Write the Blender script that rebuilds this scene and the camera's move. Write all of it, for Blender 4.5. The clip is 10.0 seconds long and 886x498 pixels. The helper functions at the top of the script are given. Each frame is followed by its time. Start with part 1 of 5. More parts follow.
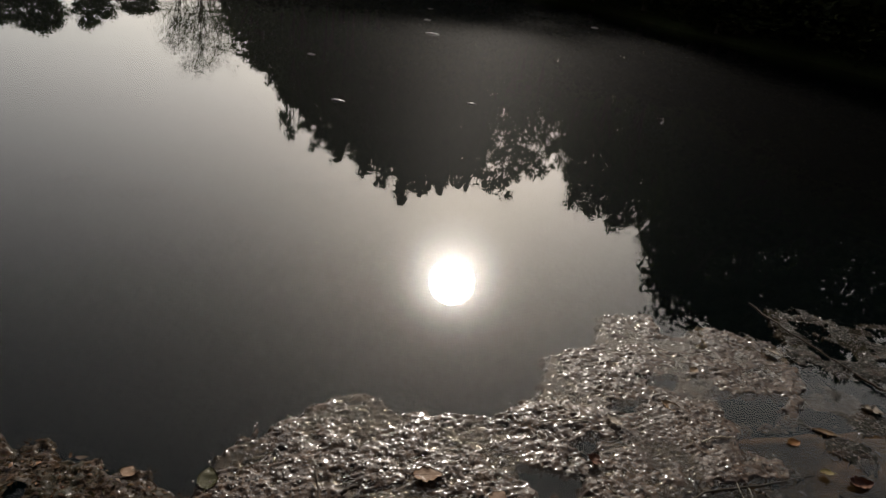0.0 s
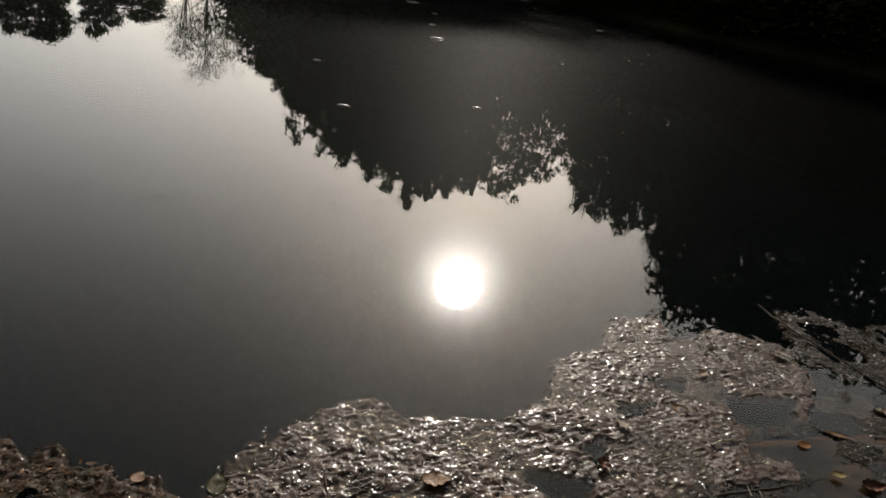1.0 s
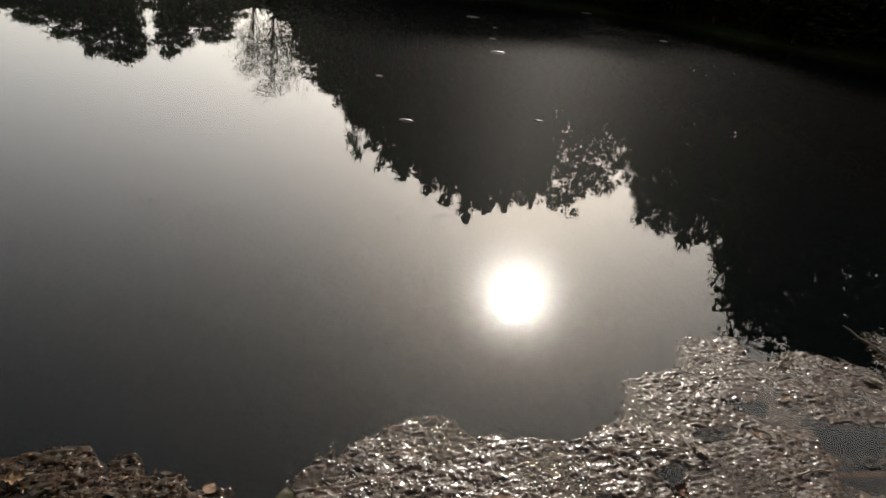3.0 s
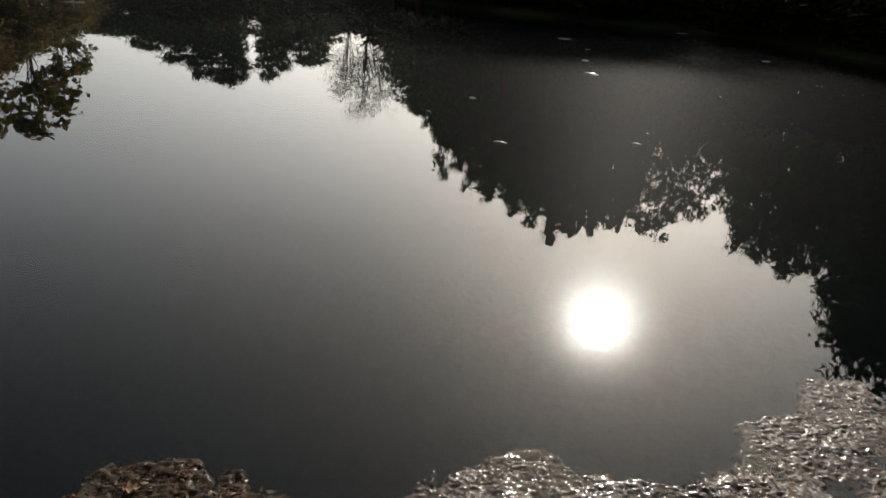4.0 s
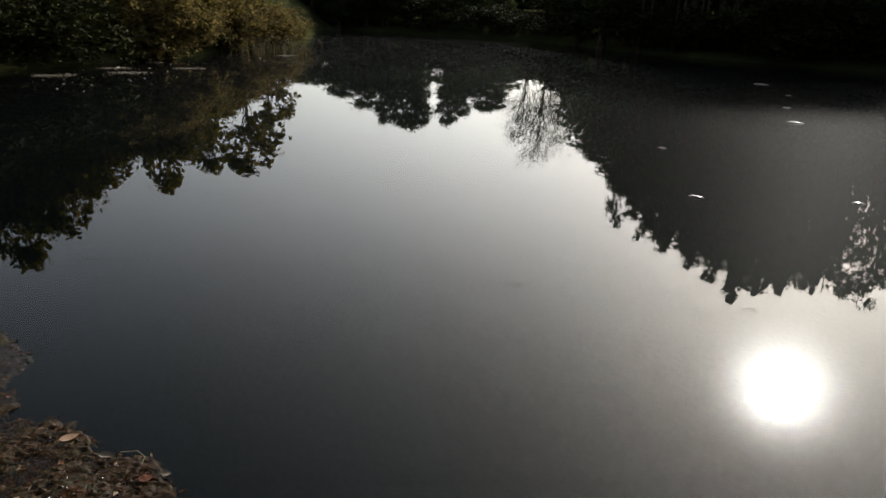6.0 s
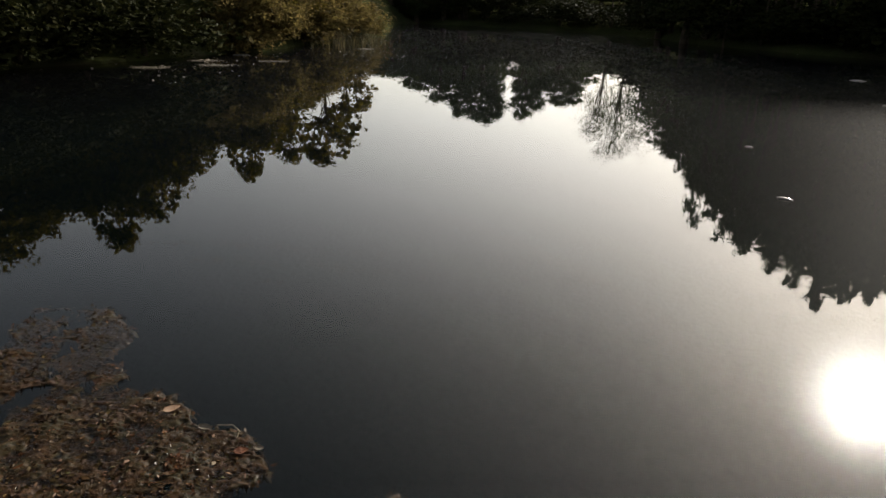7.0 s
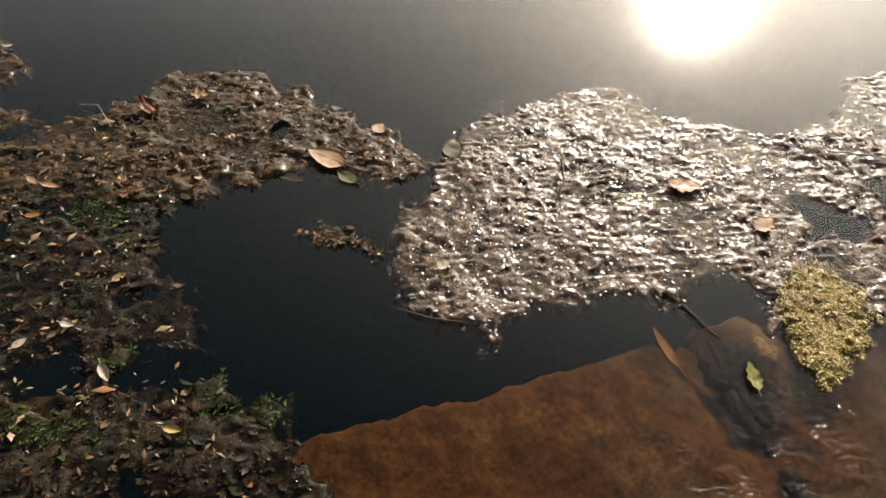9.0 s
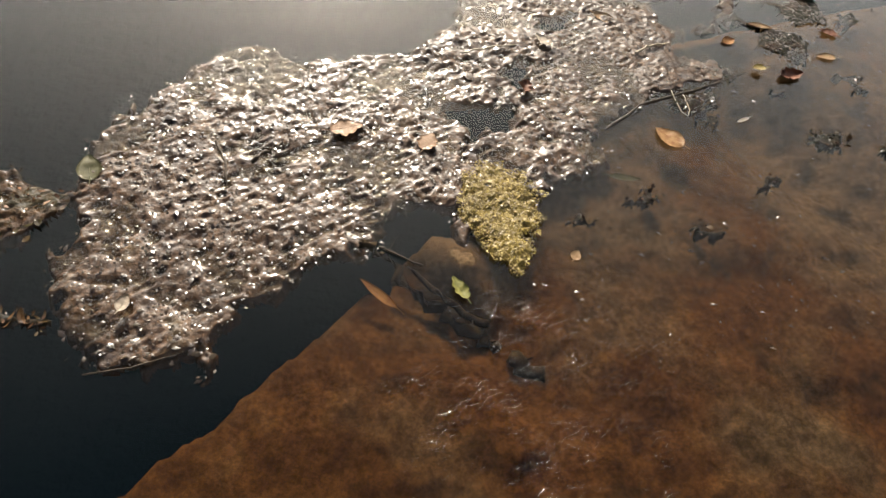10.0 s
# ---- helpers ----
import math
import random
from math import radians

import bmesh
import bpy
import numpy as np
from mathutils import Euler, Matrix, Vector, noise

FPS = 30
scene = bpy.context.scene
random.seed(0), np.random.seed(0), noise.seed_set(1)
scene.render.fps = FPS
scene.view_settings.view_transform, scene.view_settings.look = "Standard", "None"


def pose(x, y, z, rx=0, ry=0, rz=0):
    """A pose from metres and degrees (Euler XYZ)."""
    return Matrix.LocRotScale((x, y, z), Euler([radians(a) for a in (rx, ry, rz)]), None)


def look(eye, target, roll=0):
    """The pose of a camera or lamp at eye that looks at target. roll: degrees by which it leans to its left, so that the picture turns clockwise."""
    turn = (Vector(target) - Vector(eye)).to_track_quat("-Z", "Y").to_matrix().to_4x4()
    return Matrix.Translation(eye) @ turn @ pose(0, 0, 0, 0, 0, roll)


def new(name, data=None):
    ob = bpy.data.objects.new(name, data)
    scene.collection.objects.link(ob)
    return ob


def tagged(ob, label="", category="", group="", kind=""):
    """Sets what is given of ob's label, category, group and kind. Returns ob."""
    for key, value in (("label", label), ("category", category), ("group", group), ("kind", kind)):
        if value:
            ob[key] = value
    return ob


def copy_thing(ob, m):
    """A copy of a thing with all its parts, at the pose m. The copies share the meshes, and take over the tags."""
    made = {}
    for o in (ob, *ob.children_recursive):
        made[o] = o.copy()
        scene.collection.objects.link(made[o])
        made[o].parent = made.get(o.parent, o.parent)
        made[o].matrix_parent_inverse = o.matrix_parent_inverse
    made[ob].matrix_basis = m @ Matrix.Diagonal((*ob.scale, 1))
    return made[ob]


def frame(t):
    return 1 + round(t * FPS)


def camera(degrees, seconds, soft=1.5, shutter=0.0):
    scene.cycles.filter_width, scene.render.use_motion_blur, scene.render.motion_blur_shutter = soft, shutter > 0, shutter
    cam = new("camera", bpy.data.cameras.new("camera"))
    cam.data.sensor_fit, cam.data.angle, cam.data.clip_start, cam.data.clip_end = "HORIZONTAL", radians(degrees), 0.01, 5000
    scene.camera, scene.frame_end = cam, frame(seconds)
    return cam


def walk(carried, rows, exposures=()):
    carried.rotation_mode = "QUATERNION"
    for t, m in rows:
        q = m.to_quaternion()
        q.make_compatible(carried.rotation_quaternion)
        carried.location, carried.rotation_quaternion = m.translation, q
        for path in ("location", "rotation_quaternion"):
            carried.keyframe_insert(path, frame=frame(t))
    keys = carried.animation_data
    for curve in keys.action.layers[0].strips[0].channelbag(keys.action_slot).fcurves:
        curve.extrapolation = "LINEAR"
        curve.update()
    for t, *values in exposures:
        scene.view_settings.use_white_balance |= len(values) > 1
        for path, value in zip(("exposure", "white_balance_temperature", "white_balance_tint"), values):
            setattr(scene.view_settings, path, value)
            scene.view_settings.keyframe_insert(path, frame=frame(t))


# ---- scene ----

# camera and its walk
cam = camera(67.6, 10.0)
PATH = [
    (0, (-0.194, 0.014, 1.429), (-0.118, 1.831, 0.596), 8.3),
    (0.5, (-0.196, 0.013, 1.429), (-0.133, 1.831, 0.599), 7.9),
    (1, (-0.197, 0.013, 1.429), (-0.141, 1.834, 0.605), 7.6),
    (1.5, (-0.192, 0.021, 1.425), (-0.133, 1.832, 0.578), 7.1),
    (2, (-0.2, 0.03, 1.426), (-0.163, 1.857, 0.613), 7.3),
    (2.5, (-0.209, 0.039, 1.42), (-0.236, 1.866, 0.605), 6.6),
    (4, (-0.324, 0.078, 1.409), (-0.695, 1.886, 0.64), 4.3),
    (4.5, (-0.369, 0.123, 1.396), (-0.888, 1.902, 0.643), 3.9),
    (5, (-0.402, 0.129, 1.409), (-1.057, 1.872, 0.679), 4.4),
    (5.5, (-0.451, 0.14, 1.414), (-1.215, 1.84, 0.689), 3.7),
    (6.8, (-0.561, 0.078, 1.465), (-1.554, 1.702, 0.853), 1.9),
    (7, (-0.539, 0.065, 1.451), (-1.564, 1.632, 0.749), 2.0),
    (7.5, (-0.47, 0.069, 1.402), (-1.444, 1.521, 0.43), 2.0),
    (8, (-0.417, 0.088, 1.334), (-1.225, 1.457, 0.12), 2.9),
    (8.5, (-0.371, 0.092, 1.258), (-0.999, 1.34, -0.173), 3.8),
    (9, (-0.311, 0.109, 1.215), (-0.671, 1.327, -0.33), 4.9),
    (9.5, (-0.26, 0.154, 1.218), (-0.24, 1.34, -0.393), 8.9),
    (10, (-0.192, 0.225, 1.241), (0.199, 1.361, -0.358), 11.6),
]
# the clip's camera opens up as it turns away from the bright water, and its white balance drifts
EXPOSURES = [(0, -0.15, 6750, 12), (0.5, 0.0, 6750, 12), (1.0, 0.0, 6750, 12), (2.0, 0.08, 6780, 12), (2.5, 0.25, 6800, 12), (4, 0.2, 6550, 10), (5.5, 0.35, 6250, 9), (7, 0.55, 6700, 10), (7.5, 0.95, 6200, 8),
             (8, 1.3, 6350, 9), (8.5, 1.3, 6550, 10), (9, 1.65, 7100, 10), (9.5, 1.89, 7000, 10), (10, 1.8, 6950, 10)]
walk(cam, [(t, look(eye, target, roll)) for t, eye, target, roll in PATH], EXPOSURES)

# daylight: hazy sky and one low sun over the pond
SUN_AZ, SUN_EL = 3.7, 27.3
SKY_STRENGTH, SUN_STRENGTH = 0.22, 3.2
HAZE = (3.55, 3.45, 3.2)  # whitish haze, thick towards the horizon and the sun, thin overhead
AUREOLE = [(900, 90.0), (420, 20.0), (45, 9.5), (6, 6.5)]  # haze round the sun: tightness and gain
world = bpy.data.worlds.new("hazy_sky")
scene.world = world
world.use_nodes = True
wn = world.node_tree
sky = wn.nodes.new("ShaderNodeTexSky")
sky.sky_type = "NISHITA"
sky.sun_disc = False
sky.sun_elevation, sky.sun_rotation = radians(SUN_EL), radians(SUN_AZ)
sky.air_density, sky.dust_density, sky.ozone_density = 1.0, 2.2, 1.0
haze = wn.nodes.new("ShaderNodeHueSaturation")
haze.inputs["Saturation"].default_value = 1.75
haze.inputs["Value"].default_value = 0.13
wn.links.new(sky.outputs[0], haze.inputs["Color"])
ca, sa, ce, se = math.cos(radians(SUN_AZ)), math.sin(radians(SUN_AZ)), math.cos(radians(SUN_EL)), math.sin(radians(SUN_EL))
way = wn.nodes.new("ShaderNodeTexCoord").outputs["Generated"]
toward = wn.nodes.new("ShaderNodeVectorMath")
toward.operation = "DOT_PRODUCT"
wn.links.new(way, toward.inputs[0])
toward.inputs[1].default_value = (sa * ce, ca * ce, se)
above = wn.nodes.new("ShaderNodeMath")
above.operation, above.inputs[1].default_value = "MAXIMUM", 0.0
wn.links.new(toward.outputs["Value"], above.inputs[0])


def sky_math(kind, a, b, c=None):
    n = wn.nodes.new("ShaderNodeMath")
    n.operation = kind
    for slot, v in zip(n.inputs, (a, b, c)):
        if hasattr(v, "is_output"):
            wn.links.new(v, slot)
        elif v is not None:
            slot.default_value = v
    return n.outputs[0]


up = wn.nodes.new("ShaderNodeSeparateXYZ")
wn.links.new(way, up.inputs[0])
lower = sky_math("SUBTRACT", 1.0, sky_math("MAXIMUM", up.outputs["Z"], 0.0))
low = sky_math("POWER", lower, 1.7)
thick = sky_math("MULTIPLY", sky_math("MULTIPLY_ADD", low, 2.65, 0.0), sky_math("MULTIPLY_ADD", sky_math("POWER", above.outputs[0], 3.0), 0.75, 0.25))
veil = wn.nodes.new("ShaderNodeVectorMath")
veil.operation = "MULTIPLY_ADD"
wn.links.new(thick, veil.inputs[0])
veil.inputs[1].default_value = HAZE
wn.links.new(haze.outputs[0], veil.inputs[2])
light = veil.outputs[0]
for power, gain in AUREOLE:
    ring = wn.nodes.new("ShaderNodeMath")
    ring.operation, ring.inputs[1].default_value = "POWER", power
    wn.links.new(above.outputs[0], ring.inputs[0])
    glow = ring.outputs[0] if power > 10 else sky_math("MULTIPLY", ring.outputs[0], sky_math("MINIMUM", sky_math("MULTIPLY", lower, 2.5), 1.0))
    more = wn.nodes.new("ShaderNodeVectorMath")
    more.operation = "MULTIPLY_ADD"
    wn.links.new(glow, more.inputs[0])
    more.inputs[1].default_value = (gain, gain * 0.97, gain * 0.92)
    wn.links.new(light, more.inputs[2])
    light = more.outputs[0]
wn.links.new(light, wn.nodes["Background"].inputs[0])
wn.nodes["Background"].inputs[1].default_value = SKY_STRENGTH
sun_data = bpy.data.lights.new("sun", "SUN")
sun_data.energy, sun_data.angle, sun_data.color = SUN_STRENGTH, radians(3.9), (1.0, 0.94, 0.84)
sun = new("sun", sun_data)
sun.matrix_world = look((60 * sa * ce, 60 * ca * ce, 60 * se), (0, 0, 0))

# ---- materials ----


def material(name):
    m = bpy.data.materials.new(name)
    m.use_nodes = True
    nt = m.node_tree
    return m, nt, nt.nodes["Principled BSDF"]


def node(nt, kind, **inputs):
    n = nt.nodes.new(kind)
    for key, value in inputs.items():
        key = key.replace("_", " ")
        if hasattr(value, "is_output"):
            nt.links.new(value, n.inputs[key])
        else:
            n.inputs[key].default_value = value
    return n


def ramp(nt, fac, stops):
    n = nt.nodes.new("ShaderNodeValToRGB")
    el = n.color_ramp.elements
    while len(el) < len(stops):
        el.new(0.5)
    for e, (p, c) in zip(el, stops):
        e.position, e.color = p, (*c, 1)
    nt.links.new(fac, n.inputs[0])
    return n.outputs[0]


def bump(nt, height, strength, distance):
    n = node(nt, "ShaderNodeBump", Strength=strength, Distance=distance, Height=height)
    return n.outputs[0]


def mix(nt, fac, a, b, blend="MIX"):
    n = nt.nodes.new("ShaderNodeMix")
    n.data_type, n.blend_type = "RGBA", blend
    for i, v in ((0, fac), (6, a), (7, b)):
        if hasattr(v, "is_output"):
            nt.links.new(v, n.inputs[i])
        else:
            n.inputs[i].default_value = v if i == 0 else (*v, 1)
    return n.outputs[2]


def place_of(nt):
    return nt.nodes.new("ShaderNodeNewGeometry").outputs["Position"]


def noise_tex(nt, scale, detail=4.0, rough=0.55, vec=None):
    n = node(nt, "ShaderNodeTexNoise", Scale=scale, Detail=detail, Roughness=rough)
    nt.links.new(vec if vec else place_of(nt), n.inputs["Vector"])
    return n.outputs["Fac"]


def island_material(name, stops, roughness, coat=0.0, translucent=0.0, stain=8.0, grain=160.0, bump_d=0.0006, sheen=0.5, drift=0.0):
    """Small pieces: each island takes its own colour, with stains across them and a fine relief."""
    m, nt, b = material(name)
    geo = nt.nodes.new("ShaderNodeNewGeometry")
    c = ramp(nt, geo.outputs["Random Per Island"], stops)
    patch = noise_tex(nt, stain, 3)
    c = mix(nt, 0.55, c, ramp(nt, patch, [(0.3, (0.45, 0.42, 0.4)), (0.7, (1.0, 1.0, 1.0))]), "MULTIPLY")
    if drift:
        c = mix(nt, drift, c, ramp(nt, noise_tex(nt, 6.0, 4, 0.6), [(0.36, (0.62, 0.95, 0.5)), (0.5, (1.0, 0.95, 0.9)), (0.64, (1.5, 0.85, 0.75))]), "MULTIPLY")
    nt.links.new(c, b.inputs["Base Color"])
    fine = noise_tex(nt, grain, 3)
    nt.links.new(ramp(nt, fine, [(0.3, (roughness * 0.6,) * 3), (0.75, (min(1, roughness * 1.7),) * 3)]), b.inputs["Roughness"])
    b.inputs["Specular IOR Level"].default_value = sheen
    b.inputs["Coat Weight"].default_value = coat
    b.inputs["Coat Roughness"].default_value = 0.12
    b.inputs["Coat IOR"].default_value = 1.33
    if bump_d:
        nt.links.new(bump(nt, fine, 0.6, bump_d), b.inputs["Normal"])
    if translucent:
        out = nt.nodes["Material Output"]
        tr = node(nt, "ShaderNodeBsdfTranslucent")
        nt.links.new(c, tr.inputs["Color"])
        ms = node(nt, "ShaderNodeMixShader", Fac=translucent)
        nt.links.new(b.outputs[0], ms.inputs[1])
        nt.links.new(tr.outputs[0], ms.inputs[2])
        nt.links.new(ms.outputs[0], out.inputs["Surface"])
    return m


def object_material(name, colour, dark, roughness, scale, translucent=0.0, coat=0.0, bump_d=0.001):
    """A plain thing: two tones by noise, a little different from object to object."""
    m, nt, b = material(name)
    n1 = noise_tex(nt, scale, 5, 0.6)
    n2 = noise_tex(nt, scale * 7, 3)
    c = ramp(nt, n1, [(0.32, dark), (0.68, colour)])
    rnd = nt.nodes.new("ShaderNodeObjectInfo").outputs["Random"]
    c = mix(nt, 0.5, c, ramp(nt, rnd, [(0.0, (0.6, 0.55, 0.5)), (1.0, (1.0, 1.0, 1.0))]), "MULTIPLY")
    c = mix(nt, 0.4, c, ramp(nt, n2, [(0.35, (0.5, 0.46, 0.4)), (0.6, (1.0, 1.0, 1.0))]), "MULTIPLY")
    nt.links.new(c, b.inputs["Base Color"])
    b.inputs["Roughness"].default_value = roughness
    b.inputs["Coat Weight"].default_value = coat
    b.inputs["Coat Roughness"].default_value = 0.1
    b.inputs["Specular IOR Level"].default_value = 0.0 if roughness > 0.9 else (0.2 if roughness > 0.5 else 0.5)
    nt.links.new(bump(nt, n2, 0.5, bump_d), b.inputs["Normal"])
    if translucent:
        tr = node(nt, "ShaderNodeBsdfTranslucent")
        nt.links.new(c, tr.inputs["Color"])
        ms = node(nt, "ShaderNodeMixShader", Fac=translucent)
        nt.links.new(b.outputs[0], ms.inputs[1])
        nt.links.new(tr.outputs[0], ms.inputs[2])
        nt.links.new(ms.outputs[0], nt.nodes["Material Output"].inputs["Surface"])
    return m


def water_material():
    """Still pond water: a mirror by Fresnel over a murky, half clear body; a weak broad lobe stands in for lens glare
    and widens the glints.
    """
    m, nt, b = material("pond_water")
    nt.nodes.remove(b)
    pos = place_of(nt)
    near = node(nt, "ShaderNodeVectorMath")
    near.operation = "DISTANCE"
    nt.links.new(pos, near.inputs[0])
    near.inputs[1].default_value = (0.26, 0.66, 0.0)
    wide = ramp(nt, near.outputs["Value"], [(0.15, (0.75, 0.75, 0.75)), (0.42, (0, 0, 0))])
    tight = node(nt, "ShaderNodeVectorMath")
    tight.operation = "DISTANCE"
    nt.links.new(pos, tight.inputs[0])
    tight.inputs[1].default_value = (0.23, 0.90, 0.0)
    patches = ramp(nt, noise_tex(nt, 12.0, 3, 0.6, pos), [(0.46, (0, 0, 0)), (0.63, (1, 1, 1))])
    calm = mix(nt, 1.0, mix(nt, 1.0, wide, ramp(nt, tight.outputs["Value"], [(0.03, (0.9, 0.9, 0.9)), (0.13, (0, 0, 0))]), "LIGHTEN"), patches, "MULTIPLY")
    turned = nt.nodes.new("ShaderNodeVectorRotate")
    turned.rotation_type = "Z_AXIS"
    turned.inputs["Angle"].default_value = radians(-118)
    nt.links.new(pos, turned.inputs["Vector"])
    wave = node(nt, "ShaderNodeTexWave", Scale=17.0, Distortion=11.0, Detail=2.0)
    wave.bands_direction = "X"
    wave.inputs["Detail Scale"].default_value = 1.3
    nt.links.new(turned.outputs[0], wave.inputs["Vector"])
    # faint capillary ripples in drifting patches, lying across the view, away from the sheltered edge
    across = nt.nodes.new("ShaderNodeMapping")
    across.inputs["Scale"].default_value = (0.3, 1.0, 1.0)
    nt.links.new(pos, across.inputs["Vector"])
    ripple = noise_tex(nt, 20.0, 2, 0.5, across.outputs[0])
    away = node(nt, "ShaderNodeVectorMath")
    away.operation = "LENGTH"
    nt.links.new(pos, away.inputs[0])
    fade = node(nt, "ShaderNodeMapRange")
    for key, value in (("From Min", 2.4), ("From Max", 4.5), ("To Min", 0.0), ("To Max", 1.0)):
        fade.inputs[key].default_value = value
    nt.links.new(away.outputs["Value"], fade.inputs["Value"])
    gusts = mix(nt, 1.0, ramp(nt, noise_tex(nt, 0.7, 3, 0.6, across.outputs[0]), [(0.42, (0.15, 0.15, 0.15)), (0.62, (1, 1, 1))]), fade.outputs["Result"], "MULTIPLY")
    n1 = node(nt, "ShaderNodeBump", Strength=gusts, Distance=RIPPLE, Height=ripple)
    rip = node(nt, "ShaderNodeMath")
    rip.operation = "MULTIPLY"
    nt.links.new(wave.outputs["Fac"], rip.inputs[0])
    nt.links.new(calm, rip.inputs[1])
    n2 = node(nt, "ShaderNodeBump", Strength=1.0, Distance=0.0034, Height=rip.outputs[0], Normal=n1.outputs[0])
    nor = n2.outputs[0]
    sharp = node(nt, "ShaderNodeBsdfGlossy", Roughness=WATER_ROUGH, Normal=nor)
    broad = node(nt, "ShaderNodeBsdfGlossy", Roughness=0.42, Normal=nor)
    gloss = node(nt, "ShaderNodeMixShader", Fac=WATER_GLARE)
    nt.links.new(sharp.outputs[0], gloss.inputs[1])
    nt.links.new(broad.outputs[0], gloss.inputs[2])
    clear = node(nt, "ShaderNodeBsdfTransparent", Color=(0.62, 0.59, 0.52, 1))
    edge = node(nt, "ShaderNodeLayerWeight", Blend=0.5, Normal=nor)
    power = node(nt, "ShaderNodeMath")
    power.operation = "POWER"
    power.inputs[1].default_value = 5.0
    nt.links.new(edge.outputs["Facing"], power.inputs[0])
    fres = node(nt, "ShaderNodeMath")
    fres.operation = "MULTIPLY_ADD"
    fres.inputs[1].default_value, fres.inputs[2].default_value = 0.98, 0.02
    nt.links.new(power.outputs[0], fres.inputs[0])
    top = node(nt, "ShaderNodeMixShader", Fac=fres.outputs[0])
    nt.links.new(clear.outputs[0], top.inputs[1])
    nt.links.new(gloss.outputs[0], top.inputs[2])
    nt.links.new(top.outputs[0], nt.nodes["Material Output"].inputs["Surface"])
    return m


WATER_ROUGH, WATER_GLARE, RIPPLE = 0.012, 0.014, 0.0001
MAT_WATER = water_material()


def ground_material():
    m, nt, b = material("bank_soil")
    n1, n2 = noise_tex(nt, 0.6, 6), noise_tex(nt, 14.0, 5, 0.65)
    c = ramp(nt, n1, [(0.3, (0.05, 0.045, 0.025)), (0.55, (0.06, 0.07, 0.025)), (0.75, (0.10, 0.08, 0.05))])
    c = mix(nt, 0.6, c, ramp(nt, n2, [(0.3, (0.4, 0.4, 0.4)), (0.7, (1, 1, 1))]), "MULTIPLY")
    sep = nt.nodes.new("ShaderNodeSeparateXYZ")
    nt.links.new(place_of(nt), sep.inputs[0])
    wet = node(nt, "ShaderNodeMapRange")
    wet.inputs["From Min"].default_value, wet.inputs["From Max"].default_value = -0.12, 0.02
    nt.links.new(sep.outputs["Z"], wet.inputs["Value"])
    # bed silt with the deep water's blue-black gloom painted into its colour
    silt_gloom = ramp(nt, n2, [(0.3, (0.0008, 0.0032, 0.0047)), (0.7, (0.0018, 0.0055, 0.0075))])
    c = mix(nt, wet.outputs["Result"], silt_gloom, c)
    nt.links.new(c, b.inputs["Base Color"])
    b.inputs["Roughness"].default_value = 0.9
    b.inputs["Specular IOR Level"].default_value = 0.0
    nt.links.new(bump(nt, n2, 0.5, 0.02), b.inputs["Normal"])
    return m


def stone_material():
    """Brown algae-coated stone under shallow water."""
    m, nt, b = material("algae_stone")
    n1, n2, n3 = noise_tex(nt, 5.0, 8, 0.66), noise_tex(nt, 62.0, 8, 0.8), noise_tex(nt, 18.0, 6, 0.65)
    c = ramp(nt, n1, [(0.34, (0.068, 0.0325, 0.0122)), (0.45, (0.086, 0.0412, 0.0153)), (0.55, (0.105, 0.0495, 0.0180)), (0.66, (0.137, 0.0690, 0.0268))])
    sep = nt.nodes.new("ShaderNodeSeparateXYZ")
    nt.links.new(place_of(nt), sep.inputs[0])
    out = node(nt, "ShaderNodeMapRange")
    for key, value in (("From Min", 0.85), ("From Max", 1.3), ("To Max", 0.2)):
        out.inputs[key].default_value = value
    nt.links.new(sep.outputs["Y"], out.inputs["Value"])
    silted = node(nt, "ShaderNodeMath")
    nt.links.new(out.outputs["Result"], silted.inputs[0])
    nt.links.new(noise_tex(nt, 2.6, 4, 0.55), silted.inputs[1])
    c = mix(nt, ramp(nt, silted.outputs[0], [(0.48, (0, 0, 0)), (0.68, (0.75, 0.75, 0.75))]), c, (0.12, 0.088, 0.056))
    c = mix(nt, 0.45, c, ramp(nt, n2, [(0.42, (0.40, 0.37, 0.34)), (0.5, (0.9, 0.9, 0.88)), (0.58, (1.75, 1.62, 1.45))]), "MULTIPLY")
    c = mix(nt, 0.22, c, ramp(nt, n3, [(0.40, (0.4, 0.35, 0.32)), (0.58, (1.3, 1.22, 1.15))]), "MULTIPLY")
    c = mix(nt, ramp(nt, noise_tex(nt, 8.5, 5, 0.6), [(0.57, (0, 0, 0)), (0.70, (0.65, 0.65, 0.65))]), c, (0.026, 0.018, 0.010))
    nt.links.new(c, b.inputs["Base Color"])
    b.inputs["Roughness"].default_value = 0.85
    b.inputs["Specular IOR Level"].default_value = 0.0
    nt.links.new(bump(nt, n2, 0.8, 0.010), b.inputs["Normal"])
    return m


MAT_GROUND, MAT_STONE = ground_material(), stone_material()


